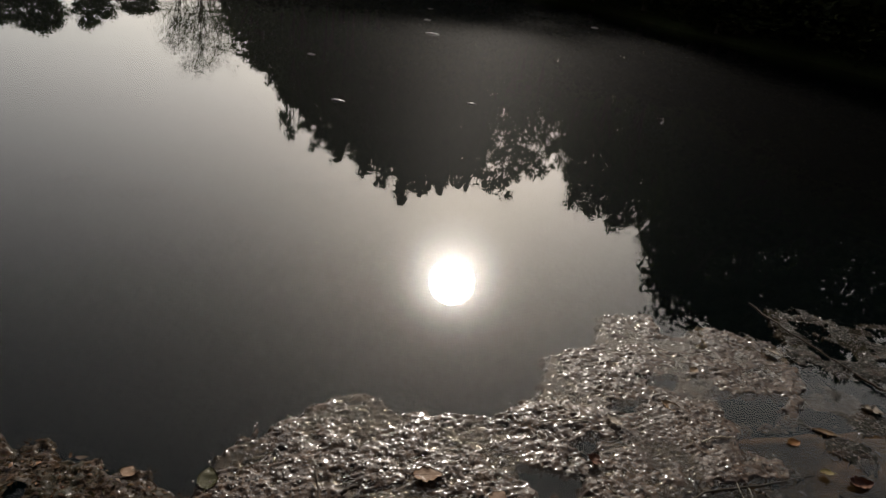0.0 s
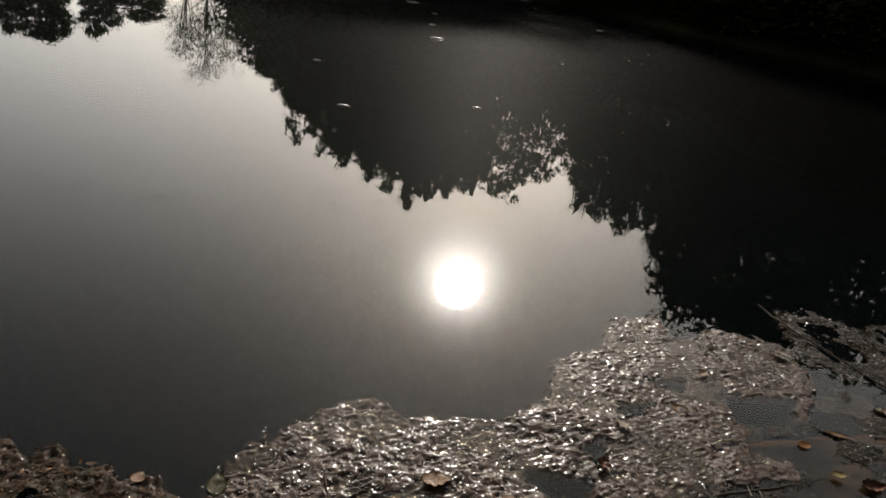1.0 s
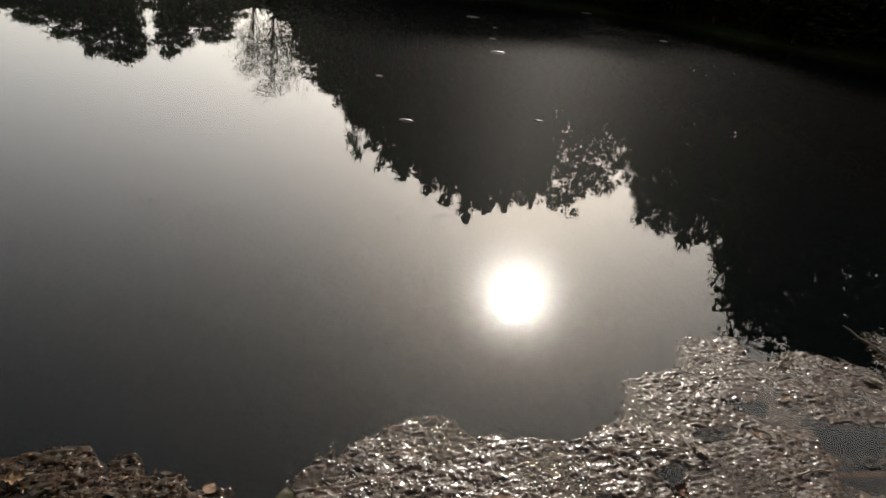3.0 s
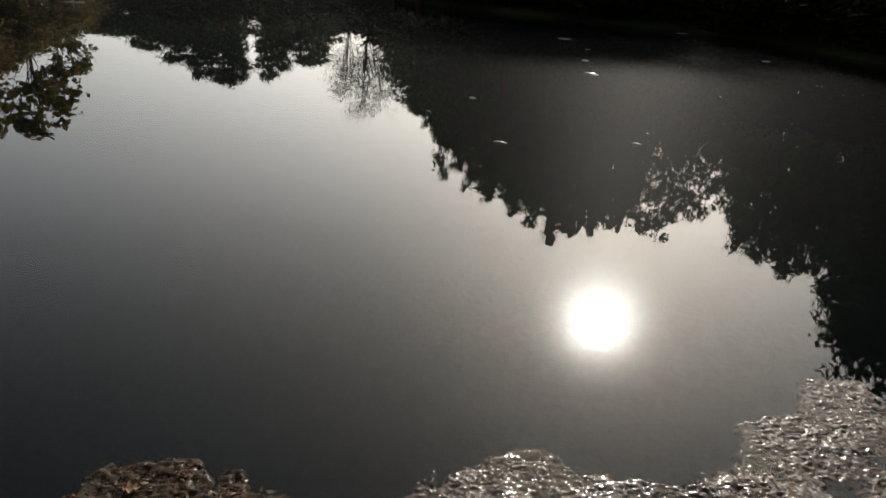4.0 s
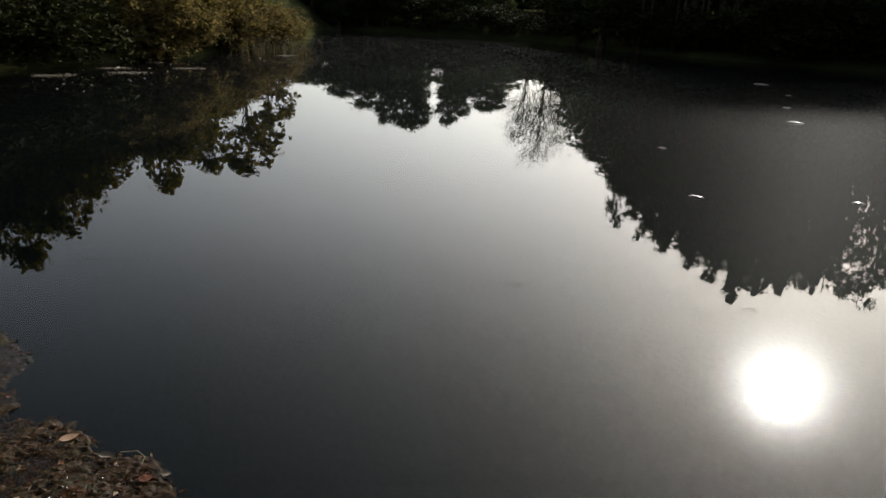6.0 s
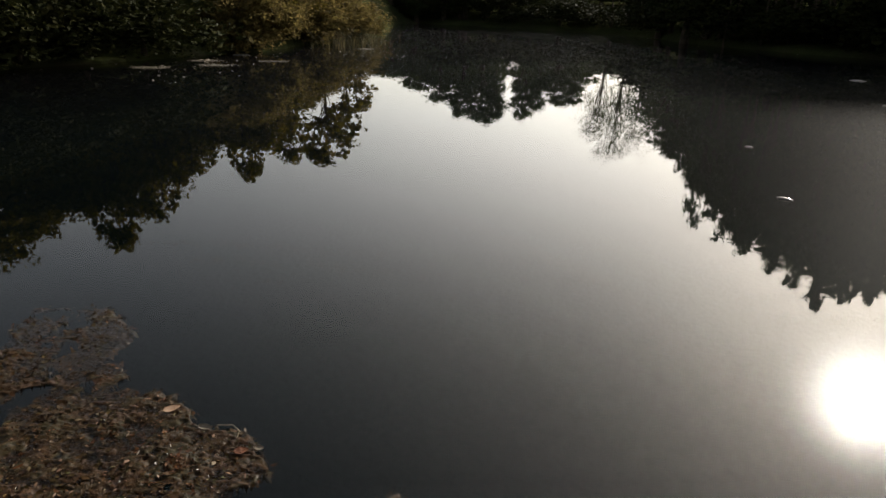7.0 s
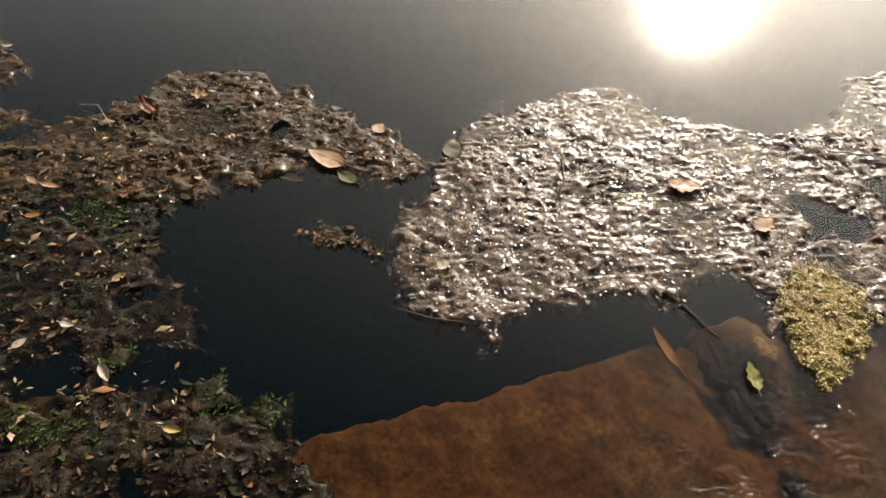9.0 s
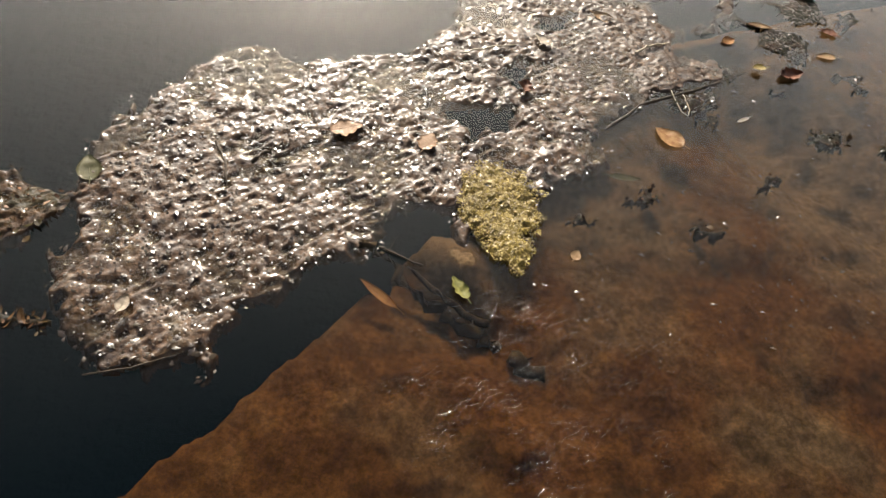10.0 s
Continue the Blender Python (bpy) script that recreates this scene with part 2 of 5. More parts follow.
def weed_material(name, tones, roughness, coat, patch, gloss=1.33):
    """Matted wet weed: patches of several browns and greens, crumbly, with a wet sheen."""
    m, nt, b = material(name)
    n1, n2, n3 = noise_tex(nt, patch, 5, 0.65), noise_tex(nt, 70.0, 4, 0.7), noise_tex(nt, 150.0, 3, 0.6)
    c = ramp(nt, n1, [(0.30 + 0.42 * i / (len(tones) - 1), t) for i, t in enumerate(tones)])
    c = mix(nt, 0.8, c, ramp(nt, n2, [(0.34, (0.35, 0.32, 0.3)), (0.5, (1, 1, 1)), (0.66, (1.9, 1.75, 1.5))]), "MULTIPLY")
    nt.links.new(c, b.inputs["Base Color"])
    nt.links.new(ramp(nt, n3, [(0.35, (roughness * 0.7,) * 3), (0.65, (min(1.0, roughness * 1.5),) * 3)]), b.inputs["Roughness"])
    wet = mix(nt, 1.0, ramp(nt, noise_tex(nt, 16.0, 4, 0.65), [(0.36, (coat * 0.1,) * 3), (0.62, (coat,) * 3)]), ramp(nt, noise_tex(nt, 42.0, 3, 0.6), [(0.38, (0.2,) * 3), (0.56, (1.0,) * 3)]), "MULTIPLY")
    nt.links.new(wet, b.inputs["Coat Weight"])
    b.inputs["Coat Roughness"].default_value = 0.11
    b.inputs["Coat IOR"].default_value = gloss
    b.inputs["Specular IOR Level"].default_value = 0.15
    nt.links.new(bump(nt, n3, 0.8, 0.0030), b.inputs["Normal"])
    return m


MAT_MAT = weed_material("wet_weed", [(0.0194, 0.0104, 0.0050), (0.0389, 0.0208, 0.0104), (0.0562, 0.0307, 0.0153), (0.0400, 0.0273, 0.0104)], 0.5, 1.0, 9.0, 1.45)
MAT_SOGGY = weed_material("soggy_weed", [(0.0040, 0.0027, 0.0014), (0.0098, 0.0049, 0.0020), (0.0062, 0.0064, 0.0018), (0.0175, 0.0080, 0.0027), (0.0225, 0.0103, 0.0038)], 0.7, 0.10, 4.5)
MAT_RUSTY_WEED = weed_material("rusty_weed", [(0.0130, 0.0062, 0.0022), (0.0370, 0.0168, 0.0050), (0.0200, 0.0160, 0.0040), (0.0560, 0.0240, 0.0076)], 0.6, 0.65, 6.0)
MAT_FLAKE_BROWN = island_material("rusty_leaf_flakes", [(0.0, (0.0200, 0.0100, 0.0030)), (0.45, (0.0530, 0.0250, 0.0070)), (0.7, (0.0400, 0.0300, 0.0068)), (0.95, (0.0900, 0.0450, 0.0155)), (1.0, (0.2000, 0.1150, 0.0553))], 0.5, coat=0.22, translucent=0.15, sheen=0.1, drift=0.6)
MAT_GLINT = object_material("wet_bark", (0.5, 0.45, 0.38), (0.3, 0.25, 0.2), 0.3, 30.0, coat=1.0)
MAT_FLAKE = island_material("wet_leaf_flakes", [(0.0, (0.0225, 0.0126, 0.0064)), (0.35, (0.0450, 0.0262, 0.0139)), (0.6, (0.0394, 0.0289, 0.0124)), (0.85, (0.0619, 0.0393, 0.0208)), (1.0, (0.1125, 0.0735, 0.0421))], 0.3, coat=0.4, translucent=0.05)
MAT_FLAKE_DULL = island_material("sodden_leaf_flakes", [(0.0, (0.0070, 0.0042, 0.0015)), (0.45, (0.0200, 0.0100, 0.0031)), (0.68, (0.0110, 0.0125, 0.0032)), (0.93, (0.0380, 0.0185, 0.0065)), (1.0, (0.1625, 0.1024, 0.0488))], 0.5, coat=0.14, translucent=0.08, sheen=0.08, drift=0.7)
MAT_MOSS = island_material("yellow_green_moss", [(0.0, (0.1329, 0.0876, 0.0106)), (0.5, (0.2582, 0.1752, 0.0204)), (1.0, (0.3837, 0.2762, 0.0437))], 0.5, coat=0.05, translucent=0.25)
MAT_WATERMOSS = island_material("green_water_moss", [(0.0, (0.0110, 0.0210, 0.0040)), (0.6, (0.0250, 0.0410, 0.0066)), (1.0, (0.0430, 0.0560, 0.0100))], 0.6, coat=0.03, translucent=0.1, sheen=0.08)
MAT_PETAL = island_material("pale_bits", [(0.0, (0.2520, 0.1944, 0.1440)), (1.0, (0.4464, 0.3960, 0.3312))], 0.35, coat=0.4, translucent=0.1)
MAT_FOLIAGE = island_material("tree_leaves", [(0.0, (0.0405, 0.0540, 0.0175)), (0.5, (0.0567, 0.0810, 0.0243)), (1.0, (0.0837, 0.0972, 0.0324))], 0.6, translucent=0.4, stain=0.5, grain=20, bump_d=0, sheen=0.12)
MAT_CONIFER = island_material("conifer_needles", [(0.0, (0.02, 0.035, 0.015)), (1.0, (0.04, 0.06, 0.025))], 0.6, translucent=0.1, stain=0.5, grain=20, bump_d=0, sheen=0.12)
MAT_SHRUB = island_material("shrub_leaves", [(0.0, (0.016, 0.019, 0.006)), (0.6, (0.027, 0.031, 0.009)), (1.0, (0.042, 0.041, 0.012))], 0.8, translucent=0.12, stain=0.5, grain=20, bump_d=0, sheen=0.03)
MAT_BUSH = island_material("bush_leaves", [(0.0, (0.078, 0.070, 0.012)), (0.6, (0.138, 0.114, 0.018)), (1.0, (0.23, 0.162, 0.033))], 0.75, translucent=0.4, stain=0.8, grain=20, bump_d=0, sheen=0.05)
MAT_OLIVE = island_material("olive_leaves", [(0.0, (0.09, 0.074, 0.024)), (0.6, (0.155, 0.122, 0.040)), (1.0, (0.26, 0.19, 0.072))], 0.75, translucent=0.5, stain=0.8, grain=20, bump_d=0, sheen=0.05)
MAT_SMALL = island_material("small_fallen_leaves", [(0.0, (0.17, 0.085, 0.05)), (0.35, (0.30, 0.19, 0.13)), (0.55, (0.09, 0.085, 0.022)), (0.75, (0.25, 0.11, 0.045)), (1.0, (0.36, 0.27, 0.19))], 0.5, coat=0.1, translucent=0.15, sheen=0.2)
MAT_SCUM = island_material("pale_drift", [(0.0, (0.10, 0.085, 0.06)), (1.0, (0.26, 0.23, 0.18))], 0.7, sheen=0.1)
MAT_REED = island_material("reed_blades", [(0.0, (0.05, 0.05, 0.018)), (0.6, (0.10, 0.085, 0.035)), (1.0, (0.18, 0.14, 0.07))], 0.6, translucent=0.3, stain=1.0, grain=20, bump_d=0, sheen=0.1)
MAT_BARK = object_material("bark", (0.10, 0.075, 0.05), (0.04, 0.03, 0.02), 0.9, 6.0, bump_d=0.02)
MAT_TWIG = object_material("wet_twig", (0.07, 0.048, 0.03), (0.025, 0.018, 0.012), 0.7, 60.0)
MAT_SUNK = object_material("waterlogged_wood", (0.06, 0.045, 0.03), (0.025, 0.019, 0.014), 0.95, 40.0)
MAT_TAN = object_material("tan_leaf", (0.3744, 0.2592, 0.1440), (0.2448, 0.1440, 0.0720), 0.6, 45.0, 0.3, 0.03, 0.0008)
MAT_BUFF = object_material("buff_leaf", (0.43, 0.29, 0.195), (0.30, 0.18, 0.105), 0.6, 45.0, 0.3, 0.03, 0.0008)
MAT_ORANGE = object_material("orange_leaf", (0.3960, 0.1944, 0.0576), (0.2592, 0.1008, 0.0288), 0.6, 45.0, 0.3, 0.03, 0.0008)
MAT_RUST = object_material("rust_leaf", (0.2160, 0.0864, 0.0432), (0.1008, 0.0360, 0.0180), 0.6, 45.0, 0.25, 0.03, 0.0008)
MAT_MOTTLED = object_material("mottled_orange_leaf", (0.3744, 0.2232, 0.0936), (0.2160, 0.0936, 0.0324), 0.6, 70.0, 0.3, 0.03, 0.0008)
MAT_YELLOW = object_material("yellow_leaf", (0.3600, 0.2880, 0.1080), (0.2448, 0.1728, 0.0576), 0.6, 45.0, 0.3, 0.03, 0.0008)
MAT_GREEN = object_material("green_leaf", (0.110, 0.102, 0.043), (0.058, 0.058, 0.022), 0.6, 45.0, 0.3, 0.03, 0.0008)
MAT_LIME = object_material("lime_leaf", (0.24, 0.225, 0.06), (0.14, 0.14, 0.035), 0.6, 45.0, 0.3, 0.03, 0.0008)
MAT_PALE = object_material("pale_leaf", (0.4752, 0.4176, 0.3456), (0.3240, 0.2664, 0.2016), 0.6, 45.0, 0.3, 0.03, 0.0008)
MAT_STRAW = object_material("dry_straw", (0.3960, 0.3240, 0.2160), (0.2376, 0.1800, 0.1080), 0.5, 40.0)

# ---- mesh helpers ----
rng = np.random.default_rng(7)


def mesh_from(name, verts, faces):
    """A mesh from arrays: verts (n, 3) and faces (m, k), all with k corners."""
    verts, faces = np.asarray(verts, np.float32), np.asarray(faces, np.int32)
    me = bpy.data.meshes.new(name)
    k = faces.shape[1]
    me.vertices.add(len(verts))
    me.vertices.foreach_set("co", verts.ravel())
    me.loops.add(faces.size)
    me.loops.foreach_set("vertex_index", faces.ravel())
    me.polygons.add(len(faces))
    me.polygons.foreach_set("loop_start", np.arange(0, faces.size, k, dtype=np.int32))
    me.update(calc_edges=True)
    me.validate()
    return me


def solid(name, verts, faces, mat, parent=None, label="", smooth=True):
    me = mesh_from(name, verts, faces)
    me.materials.append(mat)
    if smooth:
        me.polygons.foreach_set("use_smooth", np.ones(len(me.polygons), bool))
    ob = new(name, me)
    if parent:
        ob.parent = parent
    return tagged(ob, label)


def value_noise(x, y, scale, seed=0):
    """Smooth noise from 0 to 1 over the plane."""
    x, y = np.asarray(x) * scale, np.asarray(y) * scale
    xi, yi = np.floor(x).astype(np.int64), np.floor(y).astype(np.int64)
    u, v = x - xi, y - yi
    u, v = u * u * (3 - 2 * u), v * v * (3 - 2 * v)

    def h(a, b):
        n = (a * 374761393 + b * 668265263 + seed * 974711) & 0xFFFFFFFF
        n = ((n ^ (n >> 13)) * 1274126177) & 0xFFFFFFFF
        return ((n ^ (n >> 16)) & 0xFFFF) / 65535.0
    return (h(xi, yi) * (1 - u) + h(xi + 1, yi) * u) * (1 - v) + (h(xi, yi + 1) * (1 - u) + h(xi + 1, yi + 1) * u) * v


def rough_noise(x, y, scale, seed=0, octaves=3):
    out, amp, tot = 0, 1.0, 0.0
    for i in range(octaves):
        out = out + amp * value_noise(x, y, scale * 2 ** i, seed + i)
        tot += amp
        amp *= 0.5
    return out / tot


def inside(poly, x, y):
    """Signed distance to a polygon's outline, positive inside."""
    p = np.array(poly, float)
    q = np.roll(p, -1, axis=0)
    best, odd = np.full(x.shape, 1e9), np.zeros(x.shape, bool)
    for (ax, ay), (bx, by) in zip(p, q):
        dx, dy = bx - ax, by - ay
        t = np.clip(((x - ax) * dx + (y - ay) * dy) / (dx * dx + dy * dy + 1e-12), 0, 1)
        best = np.minimum(best, np.hypot(x - ax - t * dx, y - ay - t * dy))
        cross = (ay > y) != (by > y)
        with np.errstate(divide="ignore", invalid="ignore"):
            odd ^= cross & (x < dx * (y - ay) / (dy if dy else 1e-12) + ax)
    return np.where(odd, best, -best)


def tube(points, radii, sides=6):
    """A tapered tube along points: verts and quad faces (closed by its thin ends)."""
    pts = [Vector(p) for p in points]
    verts, faces = [], []
    for i, p in enumerate(pts):
        d = (pts[min(i + 1, len(pts) - 1)] - pts[max(i - 1, 0)]).normalized()
        a = d.orthogonal().normalized()
        b = d.cross(a)
        for k in range(sides):
            w = 2 * math.pi * k / sides
            verts.append(p + (a * math.cos(w) + b * math.sin(w)) * radii[i])
    for i in range(len(pts) - 1):
        for k in range(sides):
            faces.append((i * sides + k, i * sides + (k + 1) % sides, (i + 1) * sides + (k + 1) % sides, (i + 1) * sides + k))
    return [tuple(v) for v in verts], faces


def join(parts):
    verts, faces, base = [], [], 0
    for v, f in parts:
        verts += list(v)
        faces += [tuple(i + base for i in q) for q in f]
        base += len(v)
    return verts, faces


def spin(n):
    """n random turns as 3 x 3 matrices."""
    q = rng.normal(size=(n, 4))
    q /= np.linalg.norm(q, axis=1)[:, None]
    w, x, y, z = q.T
    return np.stack([np.stack([1 - 2 * (y * y + z * z), 2 * (x * y - z * w), 2 * (x * z + y * w)], 1),
                     np.stack([2 * (x * y + z * w), 1 - 2 * (x * x + z * z), 2 * (y * z - x * w)], 1),
                     np.stack([2 * (x * z - y * w), 2 * (y * z + x * w), 1 - 2 * (x * x + y * y)], 1)], 1)


def tilted(n, tilt):
    """n turns: any heading, leaning by about tilt degrees."""
    a, b, c = rng.uniform(0, 2 * np.pi, n), np.radians(rng.normal(0, tilt, n)), np.radians(rng.normal(0, tilt, n))
    ca_, sa_, cb, sb, cc, sc = np.cos(a), np.sin(a), np.cos(b), np.sin(b), np.cos(c), np.sin(c)
    o, i = np.zeros(n), np.ones(n)
    rz = np.stack([np.stack([ca_, -sa_, o], 1), np.stack([sa_, ca_, o], 1), np.stack([o, o, i], 1)], 1)
    rx = np.stack([np.stack([i, o, o], 1), np.stack([o, cb, -sb], 1), np.stack([o, sb, cb], 1)], 1)
    ry = np.stack([np.stack([cc, o, sc], 1), np.stack([o, i, o], 1), np.stack([-sc, o, cc], 1)], 1)
    return rz @ rx @ ry


FLAKE = np.array([(-0.5, 0, 0), (0.05, -0.32, 0.06), (0.5, 0.03, -0.04), (0.0, 0.3, 0.08), (0.02, 0, 0.13)])
FLAKE_TRIS = np.array([(0, 1, 4), (1, 2, 4), (2, 3, 4), (3, 0, 4)])
LEAFBIT = np.array([(-0.5, -0.03, 0.10), (-0.5, 0.03, 0.12), (-0.2, -0.21, 0.0), (-0.17, 0.20, 0.09), (0.18, -0.19, 0.02), (0.15, 0.22, 0.0), (0.5, -0.02, 0.14), (0.48, 0.04, 0.08)])
LEAFBIT_FACES = np.array([(0, 2, 3, 1), (2, 4, 5, 3), (4, 6, 7, 5)])
LEAFLET = np.array([(-0.5, 0, 0), (0, -0.3, 0.06), (0.5, 0, 0), (0, 0.3, 0.06)])
LEAFLET_FACES = np.array([(0, 1, 2, 3)])


def scatter(shape, faces, at, turn, size, slim=None):
    """Many copies of a small shape in one pair of arrays."""
    n, k = len(at), len(shape)
    s = np.repeat(shape[None], n, 0) * size[:, None, None]
    if slim is not None:
        s[:, :, 1] *= slim[:, None]
    v = np.einsum("nij,nkj->nki", turn, s) + at[:, None, :]
    f = faces[None] + (np.arange(n) * k)[:, None, None]
    return v.reshape(-1, 3), f.reshape(-1, faces.shape[1])


# ---- pond, banks ----
# distance from the standing place to the shore by heading (0 is towards the sun, clockwise)
SHORE = [(-180, 0.9), (-150, 1.0), (-120, 3.0), (-100, 9.0), (-85, 13.0), (-69.4, 14.8), (-57.4, 17.1), (-49.4, 19.7), (-43.3, 24.7), (-39.8, 30.6), (-37.2, 47.0), (-33.1, 45.0), (-27.1, 42.0), (-20, 39.0),
         (-14, 32.0), (-5, 29.0), (5, 28.0), (12, 25.0), (18, 21.0), (30, 18.0), (45, 14.0), (70, 8.0), (95, 4.2), (120, 1.9), (150, 1.0), (180, 0.9)]


def shore(az):
    return np.interp(az, [s[0] for s in SHORE], [s[1] for s in SHORE])


def bank_height(x, y):
    """The ground's height: basin, banks, and the wooded rise behind them."""
    r, az = np.hypot(x, y), np.degrees(np.arctan2(x, y))
    d = r - shore(az) - 1.2 * (rough_noise(x, y, 0.5, 5) - 0.5) * np.clip(r / 8, 0.1, 1)
    up = np.where(d > 0, 0.35 * (1 - np.exp(-d / 0.6)) + np.clip(d - 1, 0, 30) * 0.12 + np.clip(d - 31, 0, 2000) * 0.004, np.maximum(d * 0.5, -1.3))
    return up + np.where(d > 0.5, 0.25 * (rough_noise(x, y, 0.7, 9) - 0.5), 0)


def build_ground():
    rings = np.concatenate([np.linspace(0.2, 3, 10), np.linspace(3.5, 60, 110), np.geomspace(64, 3000, 24)])
    heads = np.radians(np.linspace(-180, 180, 241)[:-1])
    rr, hh = np.meshgrid(rings, heads, indexing="ij")
    x, y = rr * np.sin(hh), rr * np.cos(hh)
    v = np.stack([x, y, bank_height(x, y)], 2).reshape(-1, 3)
    n, k = len(rings), len(heads)
    i, j = np.meshgrid(np.arange(n - 1), np.arange(k), indexing="ij")
    f = np.stack([i * k + j, i * k + (j + 1) % k, (i + 1) * k + (j + 1) % k, (i + 1) * k + j], 2).reshape(-1, 4)[:, ::-1]
    v = np.vstack([v, [(0, 0, -0.6)]])
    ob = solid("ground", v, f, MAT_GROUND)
    return tagged(ob, "dark earthy pond bank with wooded rise", "ground", kind="structure")


def build_water():
    k = 96
    radii = [0.4, 0.8, 1.2, 1.6, 2.0, 2.5, 3, 4, 5, 6.5, 8, 10, 13, 17, 22, 28, 36, 46, 62]
    a = np.linspace(0, 2 * np.pi, k, endpoint=False)
    v = [(0.01 * math.sin(w), 0.01 * math.cos(w), 0) for w in a] + [(r * math.sin(w), r * math.cos(w), 0) for r in radii for w in a]
    f = [(i * k + j, i * k + (j + 1) % k, (i + 1) * k + (j + 1) % k, (i + 1) * k + j) for i in range(len(radii)) for j in range(k)]
    ob = solid("water", v, np.array(f)[:, ::-1], MAT_WATER)
    return tagged(ob, "still murky pond water mirroring trees and sun", "water", kind="structure")


LEDGE = [(-1.373, -1.48), (-0.95, -0.3), (-0.86, 0.25), (-0.77, 0.46), (-0.688, 0.545), (-0.603, 0.622), (-0.491, 0.709), (-0.405, 0.757), (-0.3, 0.832), (-0.225, 0.892), (-0.162, 0.945), (-0.083, 1.015), (-0.067, 1.028),
         (-0.02, 1.02), (0.03, 1.125), (0.1, 1.178), (0.17, 1.162), (0.23, 1.18), (0.347, 1.276), (0.543, 1.446), (0.872, 1.68), (1.289, 1.85), (1.588, 1.914), (1.865, 2.128), (2.423, 2.343), (3.516, 2.344), (3.498, -1.522)]


def ledge_height(x, y):
    d = inside(LEDGE, x, y) + 0.05 * (rough_noise(x, y, 9, 31) - 0.5)
    z = -0.024 - 0.035 * rough_noise(x, y, 2.2, 41) - 0.030 * (rough_noise(x, y, 11, 43) - 0.5) - 0.012 * (rough_noise(x, y, 34, 47, 2) - 0.5)
    gully = np.exp(-((x - 0.12 + 0.75 * (y - 0.93)) / 0.085) ** 2) * np.clip((y - 0.6) / 0.3, 0, 1)
    along = np.clip(((x - 1.2) * 0.8 + (1.75 - y) * 0.6) / 1.2, 0, 1)
    channel = np.exp(-((x - 1.2 - 0.75 * along ** 2) / 0.16) ** 2 - ((y - 1.75 + 0.75 * along) / 0.30) ** 2)
    z = z - 0.16 * channel - 0.05 * gully + 0.04 * np.exp(-((x - 0.14) ** 2 + (y - 1.07) ** 2) / 0.008)
    z = z - 0.6 * np.clip(x - 2.3, 0, 2) - 0.5 * np.clip(y - 2.1, 0, 1)
    return np.where(d > 0, z - 0.012 * np.exp(-d / 0.02), z - 0.012 - np.minimum(1.3, -d * np.where(x > 0.9, 0.45, 9.0)))


def build_ledge():
    gx, gy = np.linspace(-1.4, 3.6, 450), np.linspace(-1.5, 2.6, 370)
    x, y = np.meshgrid(gx, gy, indexing="ij")
    v = np.stack([x, y, np.maximum(ledge_height(x, y), -1.1)], 2).reshape(-1, 3)
    n, k = x.shape
    i, j = np.meshgrid(np.arange(n - 1), np.arange(k - 1), indexing="ij")
    f = np.stack([i * k + j, (i + 1) * k + j, (i + 1) * k + j + 1, i * k + j + 1], 2).reshape(-1, 4)
    f = f[v[f].max(1)[:, 2] > -0.55]
    used, inv = np.unique(f, return_inverse=True)
    ob = solid("stone_ledge", v[used], inv.reshape(-1, 4), MAT_STONE)
    return tagged(ob, "brown algae-coated stone ledge under shallow water", "ledge", kind="structure")


build_ground()
build_water()
build_ledge()

# ---- trees ----


def crown_points(height, width, base, lobes, twigs, per, spread):
    """Where a crown's leaves sit: twig ends on overlapping lobes, each with a tuft of leaves round it. Also the lobes' centres and the twig ends."""
    c = []
    while len(c) < lobes:
        p = rng.uniform(-1, 1, 3)
        if np.linalg.norm(p) < 1:
            c.append(p)
    c = np.array(c) * (width * 0.38, width * 0.38, (height - base) * 0.42) + (0, 0, (height + base) / 2)
    rad = rng.uniform(0.14, 0.27, lobes) * width
    which = rng.integers(0, lobes, twigs)
    d = rng.normal(size=(twigs, 3))
    d /= np.linalg.norm(d, axis=1)[:, None]
    ends = c[which] + d * (rad[which] * rng.uniform(0.2, 1.0, twigs) ** 0.5)[:, None]
    tuft = np.repeat(ends, per, 0)
    at = tuft + rng.normal(0, spread, tuft.shape) * (1, 1, 0.8)
    at[:, 2] = np.maximum(at[:, 2], 0.1)
    return at, c, ends, which


